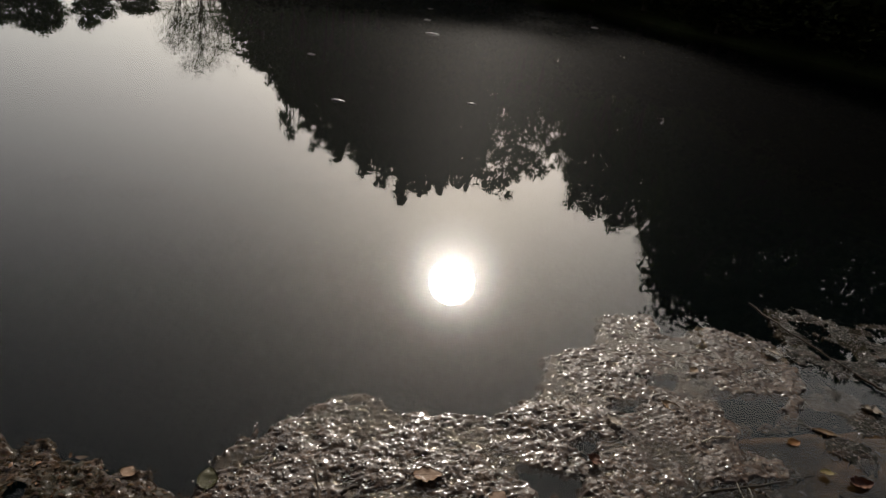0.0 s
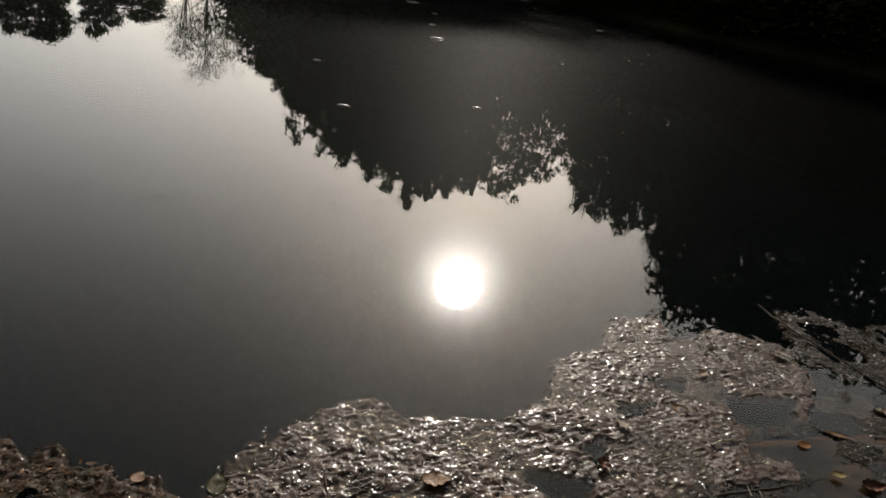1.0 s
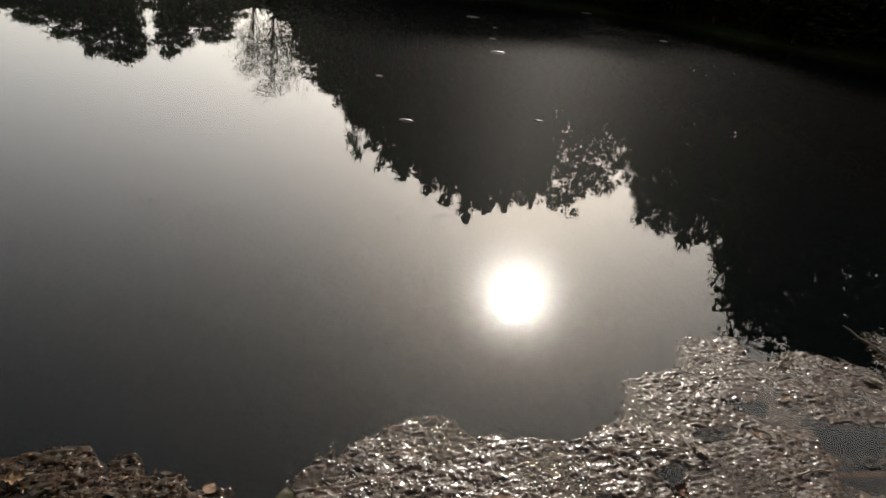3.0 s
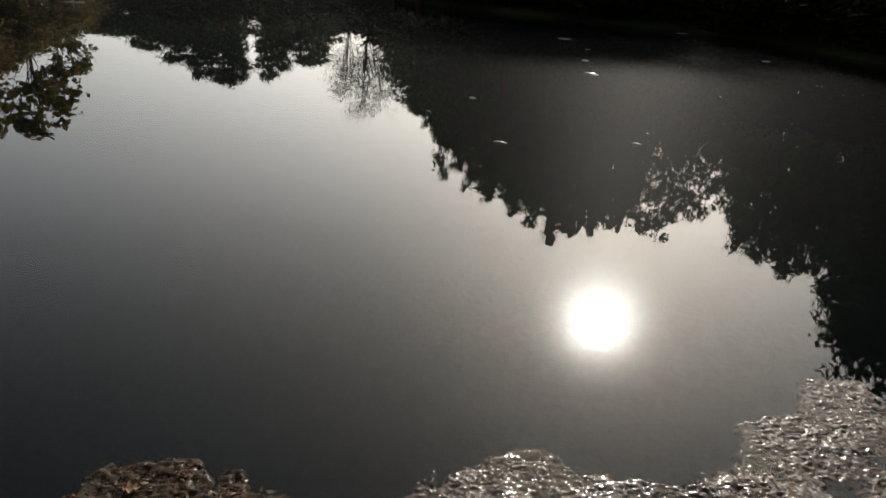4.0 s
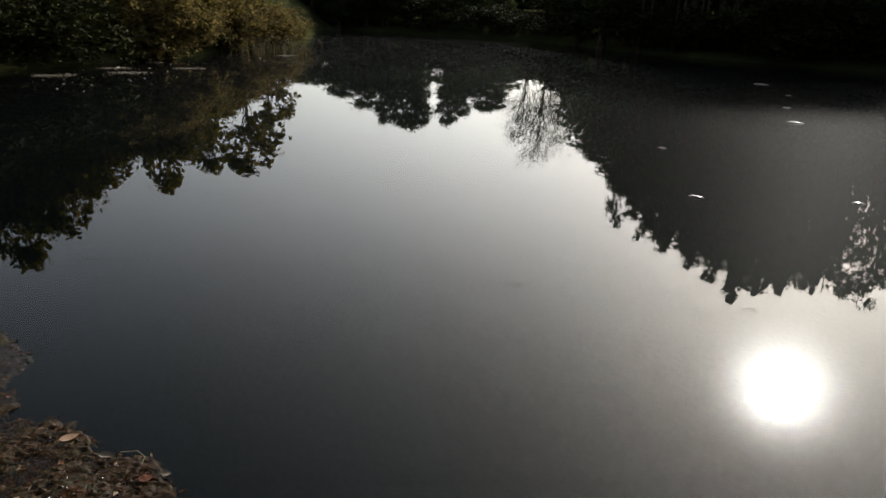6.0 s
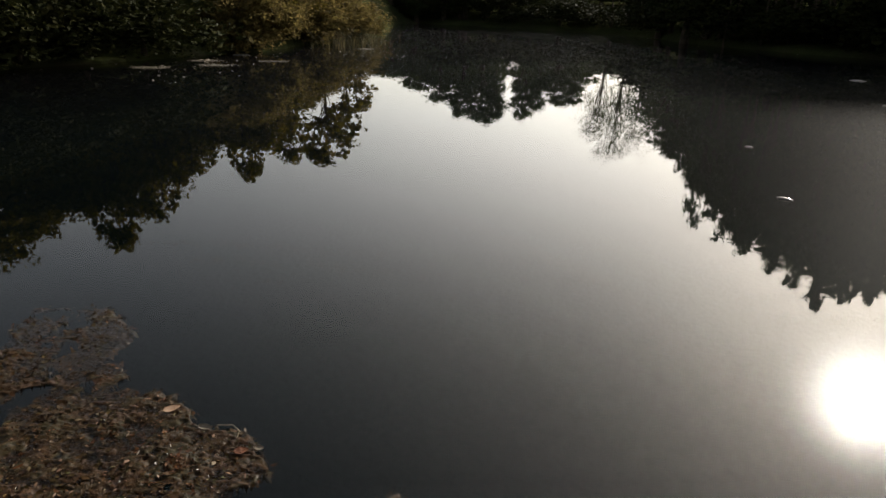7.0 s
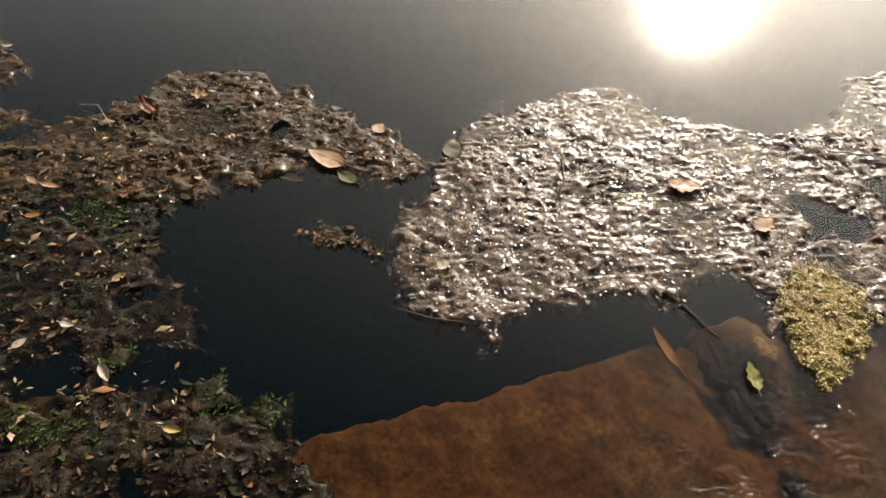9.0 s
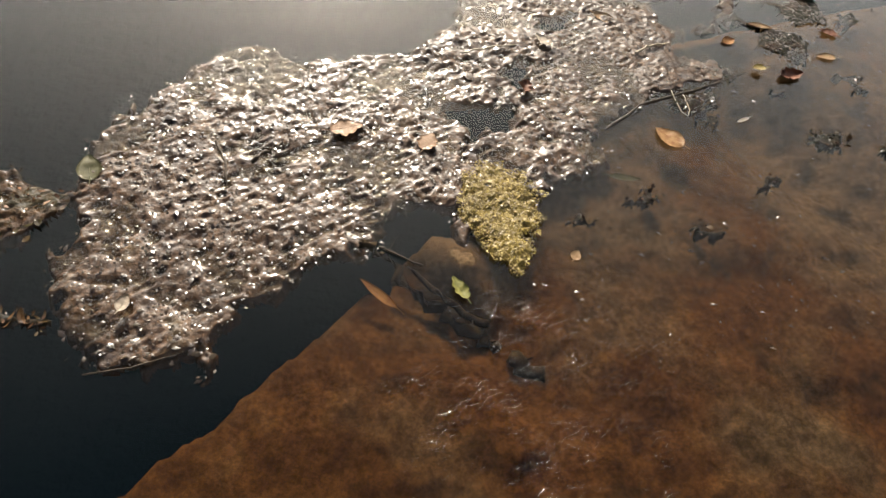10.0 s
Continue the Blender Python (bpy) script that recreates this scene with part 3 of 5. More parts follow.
def tree(name, label, height, width, base, lobes, twigs, per, size, spread, leaf_mat, limbs=9, stout=1.0, slim=0.6, core=0.2, bare=0):
    """A tree or bush: trunk, limbs to its lobes, and a crown of leaf tufts; core: the share of large inner leaves; bare: how many twigs show."""
    root = tagged(new(name), label, "tree" if "tree" in name else "bush")
    at, centres, ends, which = crown_points(height, width, base, lobes, twigs, per, spread)
    n = len(at)
    sizes = size * rng.uniform(0.6, 1.4, n)
    deep = rng.uniform(size=n) < core
    at[deep] = centres[np.repeat(which, per)[deep]] + (at[deep] - centres[np.repeat(which, per)[deep]]) * 0.55
    sizes[deep] *= 2.2
    v, f = scatter(LEAFLET, LEAFLET_FACES, at, spin(n), sizes, np.full(n, slim / 0.6))
    r0 = (0.016 * height + 0.03) * stout
    lean = rng.normal(0, 0.03, 2) * height
    spine = [(lean[0] * t * t, lean[1] * t * t, height * 0.9 * t) for t in np.linspace(0, 1, 7)]
    parts = [tube(spine, [r0 * (1.25 if i == 0 else 1 - 0.13 * i) for i in range(7)], 8)]
    for c in centres[:limbs]:
        t = rng.uniform(0.25, 0.6)
        a = Vector((lean[0] * t * t, lean[1] * t * t, height * 0.9 * t))
        e = Vector(c)
        mid = a.lerp(e, 0.5) + Vector(rng.normal(0, 0.05 * width, 3))
        branch = tube([a, mid, e], [r0 * 0.42, r0 * 0.28, r0 * 0.1], 5)
        if bare and limbs < 20:
            solid("limb", *branch, MAT_BARK, root)
        else:
            parts.append(branch)
    tv, tf = join(parts)
    solid("trunk", tv, tf, MAT_BARK, root)
    if bare:
        fine = []
        for e, w in list(zip(ends, which))[:bare]:
            a, e = Vector(centres[w]), Vector(e)
            fine.append(tube([a, a.lerp(e, 0.5) + Vector(rng.normal(0, 0.04 * width, 3)), e], [r0 * 0.12, r0 * 0.08, r0 * 0.03], 3))
        solid("twigs", *join(fine), MAT_BARK, root)["kind"] = "stuff"
    solid("crown", v, f, leaf_mat, root, smooth=False)
    return root


def conifer(label, height, width, leaves, size):
    root = tagged(new("conifer_tree"), label, "tree")
    solid("trunk", *tube([(0, 0, -0.2), (0, 0, height * 0.5), (0, 0, height * 0.97)], [height * 0.018 + 0.03, height * 0.011, 0.02], 8), MAT_BARK, root)
    tiers = 22
    z = rng.integers(0, tiers, leaves) / tiers + rng.uniform(0, 0.6 / tiers, leaves)
    out = rng.uniform(0, 1, leaves) ** 0.6
    boughs = rng.integers(0, 9, leaves) * 2 * np.pi / 9 + np.floor(z * tiers) * 0.7 + rng.normal(0, 0.14, leaves)
    r = out * width * 0.5 * (1 - z) ** 0.75 * (0.8 + 0.35 * np.sin(7.3 * np.floor(z * tiers)) ** 2) + 0.05
    zz = height * (0.04 + 0.96 * z) - 0.30 * r + rng.normal(0, 0.04, leaves)
    at = np.stack([r * np.cos(boughs), r * np.sin(boughs), zz], 1)
    v, f = scatter(LEAFLET, LEAFLET_FACES, at, spin(leaves), size * rng.uniform(0.6, 1.4, leaves))
    solid("crown", v, f, MAT_CONIFER, root, smooth=False)
    return root


def plant(ob, az, dist, top, wide, turn=0.0, first=False):
    """Set a tree on the bank at a heading and distance; top is the slope from the water under the eye to its tip, wide its crown's width."""
    x, y = dist * math.sin(radians(az)), dist * math.cos(radians(az))
    z = max(float(bank_height(np.array([x]), np.array([y]))[0]) - 0.1, -0.2)
    high = (top * dist - 1.4 - z) / ob["tall"]
    m = Matrix.LocRotScale((x, y, z), Euler((0, 0, turn)), (wide / ob["span"], wide / ob["span"], max(high, 0.15)))
    if first:
        ob.matrix_basis = m
        return ob
    return copy_thing(ob, m)


def forest(proto, rows, group):
    """Rows: heading, distance, slope of the tip, crown width."""
    crown = next(c for c in proto.children if c.name.startswith("crown"))
    co = np.zeros(len(crown.data.vertices) * 3, np.float32)
    crown.data.vertices.foreach_get("co", co)
    co = co.reshape(-1, 3)
    proto["tall"] = float(np.percentile(co[:, 2], 99.3))
    proto["span"] = float(np.percentile(np.abs(co[:, 0]), 98) * 2)
    made = [plant(proto, *row, turn=1.7 * i + 0.3) for i, row in enumerate(rows[1:])] + [plant(proto, *rows[0], turn=0.9, first=True)]
    for ob in made:
        tagged(ob, group=group)


def ashore(rows):
    """The same rows, with those that would stand in the pond moved back onto the bank."""
    back = [max(d, float(shore(az)) + 0.5) / d for az, d, top, wide in rows]
    return [(az, d * k, top, wide * k) for (az, d, top, wide), k in zip(rows, back)]


broad_a = tree("broadleaf_tree", "dense dark green broadleaf tree on the far bank", 9.0, 6.5, 0.3, 34, 620, 13, 0.24, 0.17, MAT_FOLIAGE)
slender = tree("broadleaf_tree", "slender dark broadleaf tree on the far bank", 10.0, 2.9, 0.3, 70, 800, 12, 0.12, 0.10, MAT_FOLIAGE, 16)
broad_b = tree("broadleaf_tree", "tall dark broadleaf tree on the wooded bank", 10.0, 3.4, 0.4, 50, 800, 12, 0.14, 0.12, MAT_FOLIAGE)
airy = tree("ash_tree", "open-crowned ash with sky showing through its leaves", 10.0, 2.6, 2.6, 34, 260, 11, 0.12, 0.09, MAT_FOLIAGE, 24, 0.4, core=0.1, bare=120)
spruce = conifer("dark narrow spruce on the far bank", 10.0, 1.9, 9000, 0.13)
willow = tree("willow_tree", "sparse airy willow with open crown on far bank", 6.0, 3.2, 1.6, 44, 700, 6, 0.075, 0.11, MAT_FOLIAGE, 26, 0.35, slim=0.45, core=0.0, bare=260)
shrub = tree("shrub", "low dense shrub along the water's edge", 2.6, 4.2, 0.0, 30, 500, 12, 0.11, 0.10, MAT_SHRUB, 6)
bush_leafy = tree("leafy_bush", "yellow-green leafy bush overhanging the water", 4.6, 2.2, 0.0, 60, 900, 10, 0.10, 0.08, MAT_BUSH, 14)
spray = tree("leafy_sapling", "leaning sapling with a loose spray of broad leaves", 4.2, 1.5, 1.8, 15, 80, 7, 0.16, 0.10, MAT_BUSH, 14, 0.35, slim=0.85, core=0.0, bare=74)
alder = tree("alder_tree", "dark alder with gaps in its crown", 8.5, 3.3, 0.4, 52, 520, 11, 0.12, 0.10, MAT_FOLIAGE, 22)
olive = tree("leafy_bush", "sunlit olive-yellow bush at the water's edge", 3.0, 3.0, 0.0, 44, 700, 11, 0.10, 0.08, MAT_OLIVE, 10)

forest(broad_a, [(-3.8, 38, 0.307, 7), (4.2, 38, 0.191, 6), (10.2, 36, 0.216, 5), (21.2, 32, 0.196, 5), (27.2, 30, 0.216, 6), (34.2, 28, 0.237, 6), (43.2, 26, 0.30, 7), (54, 24, 0.34, 7),
               (70, 18, 0.34, 7), (92, 14, 0.4, 7), (-5.2, 35.5, 0.22, 5), (-8.2, 35.5, 0.22, 5), (-2.5, 35, 0.2, 5), (1.5, 35, 0.2, 5), (6, 35, 0.2, 5), (-79, 22, 0.39, 5), (-95, 16, 0.5, 7), (120, 12, 0.7, 7), (-125, 12, 0.7, 7), (-10, 38, 0.22, 5), (-14.5, 38, 0.16, 4.5),
               (-37.2, 50.4, 0.106, 4.7), (-34.8, 50.4, 0.114, 4.7), (-32.2, 50.3, 0.125, 4.3), (-30.5, 50.3, 0.112, 2.6), (-27.2, 50.3, 0.117, 3.4), (-24.5, 50.3, 0.107, 4.7), (-21.8, 50.3, 0.089, 4.7), (-19.6, 50.2, 0.090, 4.7), (-17.3, 50.2, 0.100, 3.4)], "trees round the pond")
forest(slender, [(-15.5, 33.1, 0.198, 2.3), (-14.0, 33.1, 0.221, 2.3), (-12.3, 33.1, 0.246, 2.3), (-10.8, 33.1, 0.277, 2.3), (-8.9, 33.1, 0.306, 2.3), (-6.9, 33.1, 0.322, 2.1), (-5.9, 33.1, 0.344, 2.0), (-4.1, 33.1, 0.356, 2.0), (-2.6, 33, 0.382, 1.7), (-0.8, 33, 0.365, 1.7), (1.1, 33, 0.356, 1.5), (2.6, 33, 0.341, 1.7), (-1.9, 33, 0.358, 2.0), (0.1, 33, 0.348, 2.0), (2.1, 33, 0.335, 2.0), (4.0, 33, 0.318, 1.7),
               (11.9, 30, 0.304, 1.5), (13.2, 30, 0.339, 1.8), (14.9, 30, 0.344, 1.9), (16.3, 30, 0.355, 1.9), (17.9, 30, 0.354, 1.9), (19.4, 30, 0.347, 1.8), (21.4, 30, 0.353, 2.3),
               (-16.5, 36.2, 0.137, 1.5), (-15.2, 36.2, 0.196, 1.5), (-17.4, 36.2, 0.111, 1.8)], "trees round the pond")
forest(broad_b, [(-7, 36, 0.29, 3.4), (-11.5, 36, 0.235, 3.4), (-3.5, 36, 0.33, 3.4), (0.5, 36, 0.31, 3.4), (6.2, 36, 0.186, 4), (12.6, 33, 0.26, 2.6), (16.5, 33, 0.31, 3), (20.5, 33, 0.31, 3), (24.2, 33, 0.206, 6), (31.2, 31, 0.227, 6), (39.2, 29, 0.278, 6),
                 (-39.8, 46.4, 0.092, 2.0), (-38.6, 46.4, 0.104, 2.4), (-36.5, 46.4, 0.123, 2.4), (-34.3, 46.4, 0.138, 2.4), (-32.6, 46.3, 0.158, 2.4), (-30.9, 46.3, 0.167, 2.7), (-29.7, 46.3, 0.162, 1.8), (-27.3, 46.3, 0.158, 2.0), (-26.4, 46.3, 0.145, 1.6), (-24.6, 46.3, 0.137, 2.4), (-23.2, 46.3, 0.134, 1.6),
                 (-61.2, 26, 0.239, 6), (-53.3, 28, 0.175, 6), (150, 11, 0.8, 6), (178, 12, 0.8, 6), (-152, 11, 0.8, 6), (25.4, 22.5, 0.39, 2.2), (32.2, 22.5, 0.40, 2.2), (29.0, 22.5, 0.40, 1.7)], "trees round the pond")
forest(airy, [(3.7, 33, 0.343, 2.0), (5.9, 33, 0.352, 2.1), (7.2, 33, 0.328, 1.7), (8.2, 33, 0.309, 1.7), (9.5, 33, 0.305, 1.7), (10.7, 33, 0.268, 1.4), (10.1, 33.4, 0.272, 1.4), (6.5, 33, 0.316, 2.0), (-12.7, 31.1, 0.296, 1.1), (-10.1, 31.1, 0.314, 1.2), (-8.3, 31.1, 0.321, 1.2), (-12.0, 32, 0.262, 1.8), (-9.6, 32, 0.30, 1.8), (-7.9, 32, 0.325, 1.6), (13.9, 29, 0.352, 1.8), (16.9, 29, 0.366, 1.8)], "open trees on the far bank")
forest(spruce, [(1.1, 33, 0.361, 1.3), (3.3, 33, 0.349, 1.3), (-0.8, 33, 0.369, 1.3), (-2.6, 33, 0.386, 1.4), (0.0, 33, 0.354, 1.3)], "conifers on the far bank")
forest(willow, [(-19.5, 40.7, 0.212, 3.8), (-21.0, 40.8, 0.184, 2.8), (-18.1, 40.7, 0.184, 2.8)], "willows on the far bank")
forest(shrub, [(az, float(shore(az)) + 0.9 + 0.4 * (i % 3), (2.9 + 0.4 * ((i * 7) % 4)) / (float(shore(az)) + 1.5), 5.2) for i, az in enumerate(range(-37, 80, 4))] +
       [(az, float(shore(az)) + 0.4, (2.6 + 0.4 * (i % 3)) / (float(shore(az)) + 0.5), 3.4) for i, az in enumerate(range(-98, -54, 4))] + [(-42.6, 25.5, 0.075, 1.6)], "shrubs along the shore")
forest(bush_leafy, ashore([(-44.1, 20.9, 0.127, 1.2), (-46.2, 20.9, 0.147, 1.4), (-49.3, 20.9, 0.205, 1.8), (-52.2, 21, 0.202, 1.6), (-54.8, 21, 0.212, 1.8), (-57.2, 21, 0.254, 1.9), (-60.1, 21, 0.290, 1.9), (-63.5, 21, 0.283, 1.9), (-66.7, 21, 0.305, 2.1), (-69.8, 21, 0.335, 2.3), (-72.6, 21, 0.325, 2.8), (-75.7, 21, 0.350, 3.0), (-78.6, 21, 0.349, 3.2)]), "bushes on the left bank")
forest(spray, ashore([(-44.4, 20.4, 0.231, 1.5), (-42.6, 20.4, 0.200, 1.2), (-47.5, 20.4, 0.227, 1.0), (-51.3, 20.5, 0.252, 1.2), (-55.2, 20.5, 0.242, 1.2), (-57.9, 20.5, 0.301, 1.2), (-61.3, 20.5, 0.339, 1.2), (-41.6, 20.4, 0.154, 0.9), (-67.4, 20.5, 0.292, 1.2), (-69.8, 20.5, 0.318, 1.2)]), "saplings on the left bank")
forest(olive, [(az, float(shore(az)) + 0.3, top, wide) for az, top, wide in ((-51.5, 0.175, 2.4), (-49.6, 0.165, 2.2), (-47.8, 0.15, 2.2), (-46.0, 0.14, 2.2), (-44.6, 0.12, 2.4), (-43.2, 0.115, 2.4), (-42.0, 0.105, 2.4), (-41.0, 0.088, 2.0))], "olive bushes at the water's edge")
forest(alder, [(24.6, 20.9, 0.484, 3.8), (28.1, 20.9, 0.499, 4.8), (32.5, 20.9, 0.479, 4.3), (36.0, 20.9, 0.458, 4.7), (39.1, 20.9, 0.429, 5.0), (22.2, 21, 0.433, 2.2), (20.7, 21, 0.393, 1.4), (22.9, 21, 0.469, 1.8), (46, 16, 0.40, 5)], "alders on the near bank")


def reeds(x, y, spread, count, high, seed):
    """A stand of reed blades: each a tapered, bent strip with a fold."""
    r = np.random.default_rng(seed)
    base = np.stack([x + r.normal(0, spread, count), y + r.normal(0, spread, count)], 1)
    h, lean, head = high * r.uniform(0.5, 1.1, count), r.uniform(0.1, 0.8, count), r.uniform(0, 2 * np.pi, count)
    t = np.linspace(0, 1, 5)
    v = np.zeros((count, 5, 3, 3))
    for a, u in enumerate(t):
        out = lean * h * u ** 2
        wide = 0.014 * (1 - 0.9 * u)
        for b, side in enumerate((-1, 0, 1)):
            v[:, a, b, 0] = base[:, 0] + np.cos(head) * out - np.sin(head) * wide * side
            v[:, a, b, 1] = base[:, 1] + np.sin(head) * out + np.cos(head) * wide * side
            v[:, a, b, 2] = -0.1 + h * u + (0.006 if side == 0 else 0)
    one = np.array([(a * 3 + b, (a + 1) * 3 + b, (a + 1) * 3 + b + 1, a * 3 + b + 1) for a in range(4) for b in range(2)])
    f = (one[None] + (np.arange(count) * 15)[:, None, None]).reshape(-1, 4)
    return tagged(solid("reed_stand", v.reshape(-1, 3), f, MAT_REED), "stand of yellowing reeds at the water's edge", "reeds", kind="stuff")


reeds(-16.6, 18.6, 0.6, 160, 0.6, 1)
reeds(-15.4, 16.6, 0.7, 160, 0.6, 2)

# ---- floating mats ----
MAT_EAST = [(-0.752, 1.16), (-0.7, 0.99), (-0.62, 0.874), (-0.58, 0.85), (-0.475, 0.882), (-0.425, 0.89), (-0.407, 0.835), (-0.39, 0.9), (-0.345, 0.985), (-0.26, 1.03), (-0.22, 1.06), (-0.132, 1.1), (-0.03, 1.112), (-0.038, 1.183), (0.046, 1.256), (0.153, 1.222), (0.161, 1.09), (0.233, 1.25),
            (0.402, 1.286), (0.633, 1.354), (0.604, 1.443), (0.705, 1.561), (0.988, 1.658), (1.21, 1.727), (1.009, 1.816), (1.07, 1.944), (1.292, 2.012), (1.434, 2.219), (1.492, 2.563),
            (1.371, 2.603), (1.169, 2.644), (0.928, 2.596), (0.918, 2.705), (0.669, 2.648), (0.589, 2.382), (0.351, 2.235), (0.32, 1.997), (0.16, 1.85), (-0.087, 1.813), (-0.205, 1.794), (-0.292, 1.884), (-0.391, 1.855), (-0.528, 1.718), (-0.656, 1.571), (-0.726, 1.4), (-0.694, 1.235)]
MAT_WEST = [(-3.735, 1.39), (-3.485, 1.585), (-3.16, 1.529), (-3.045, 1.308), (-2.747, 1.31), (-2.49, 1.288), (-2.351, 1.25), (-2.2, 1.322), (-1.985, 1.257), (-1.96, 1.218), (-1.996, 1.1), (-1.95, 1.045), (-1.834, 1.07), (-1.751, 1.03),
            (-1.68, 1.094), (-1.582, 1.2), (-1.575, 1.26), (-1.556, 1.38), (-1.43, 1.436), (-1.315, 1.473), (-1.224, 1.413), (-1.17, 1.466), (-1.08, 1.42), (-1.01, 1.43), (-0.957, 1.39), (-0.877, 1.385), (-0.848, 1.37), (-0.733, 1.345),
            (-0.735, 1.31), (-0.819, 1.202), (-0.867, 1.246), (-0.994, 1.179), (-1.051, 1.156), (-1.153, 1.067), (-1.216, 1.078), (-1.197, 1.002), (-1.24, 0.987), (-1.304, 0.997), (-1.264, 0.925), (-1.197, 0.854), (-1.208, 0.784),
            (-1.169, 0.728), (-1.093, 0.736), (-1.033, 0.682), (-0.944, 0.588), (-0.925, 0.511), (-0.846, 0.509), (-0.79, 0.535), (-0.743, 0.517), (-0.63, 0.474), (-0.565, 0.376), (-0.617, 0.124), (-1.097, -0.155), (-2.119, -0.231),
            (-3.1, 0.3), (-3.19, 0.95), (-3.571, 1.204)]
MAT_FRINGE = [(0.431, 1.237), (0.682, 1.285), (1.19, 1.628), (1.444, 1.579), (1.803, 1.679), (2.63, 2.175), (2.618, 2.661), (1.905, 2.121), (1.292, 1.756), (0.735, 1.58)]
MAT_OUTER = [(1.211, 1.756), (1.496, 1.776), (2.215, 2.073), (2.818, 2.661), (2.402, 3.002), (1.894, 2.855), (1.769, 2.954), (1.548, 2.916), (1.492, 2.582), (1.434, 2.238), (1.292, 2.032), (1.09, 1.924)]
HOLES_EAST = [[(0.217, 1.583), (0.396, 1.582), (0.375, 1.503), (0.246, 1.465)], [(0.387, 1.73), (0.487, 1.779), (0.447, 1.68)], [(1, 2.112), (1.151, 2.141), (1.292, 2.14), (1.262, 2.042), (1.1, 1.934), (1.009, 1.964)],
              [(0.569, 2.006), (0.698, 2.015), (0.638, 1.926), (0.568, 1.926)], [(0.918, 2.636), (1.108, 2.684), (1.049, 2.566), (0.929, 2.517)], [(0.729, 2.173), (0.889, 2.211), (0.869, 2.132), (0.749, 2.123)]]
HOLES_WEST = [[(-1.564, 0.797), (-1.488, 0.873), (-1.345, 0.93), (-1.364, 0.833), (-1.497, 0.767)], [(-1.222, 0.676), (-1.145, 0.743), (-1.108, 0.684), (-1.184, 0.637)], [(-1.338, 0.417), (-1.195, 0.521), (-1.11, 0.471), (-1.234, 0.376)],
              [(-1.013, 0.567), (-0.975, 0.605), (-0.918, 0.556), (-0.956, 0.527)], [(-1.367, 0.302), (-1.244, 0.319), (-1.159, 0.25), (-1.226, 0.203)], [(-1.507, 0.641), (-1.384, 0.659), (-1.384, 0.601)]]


def cover(poly, holes, x, y, ragged, seed):
    """How far inside the mat a place lies, with ragged edges and holes."""
    d = inside(poly, x, y)
    for h in holes:
        d = np.minimum(d, -inside(h, x, y))
    return d + ragged * (rough_noise(x, y, 14, seed) - 0.5) + ragged * 0.8 * (rough_noise(x, y, 40, seed + 3, 1) - 0.5)


def lumpy(x, y, seed):
    """Wet ridges about two centimetres apart, with a finer crumple on them."""
    u, w = 0.9 * x + 0.45 * y, 0.9 * y - 0.45 * x
    ridge = 1 - (2 * value_noise(u * 0.75, w, 46, seed + 20) - 1) ** 2
    broad = value_noise(u * 0.7, w, 21, seed + 24)
    return 0.40 * ridge + 0.36 * broad + 0.19 * value_noise(u * 0.8, w, 84, seed + 21) + 0.05 * value_noise(x, y, 130, seed + 22)


def far_lobe(x, y):
    return np.clip((-2.75 - x) / 0.3, 0, 1) * np.clip((y - 1.0) / 0.25, 0, 1)


def mat_level(x, y, d, lumps, level, seed):
    """The height of the matted weed: lumpy, dipping under water towards its edges and holes."""
    rim = 1.6 * np.clip(0.012 - d, 0, 0.04)
    flat = np.clip((x - 0.3) / 0.6, 0, 1)
    return lumps * (1 - 0.35 * flat) * (lumpy(x, y, seed) - level) + 0.021 * (rough_noise(x, y, 6.5, seed + 23) - 0.5) - rim - 0.009 * far_lobe(x, y)


def matting(x, y, seed):
    """How close the weed is matted: it thins out over the far western lobe."""
    return rough_noise(x, y, 7, seed + 11) - 0.10 * far_lobe(x, y)


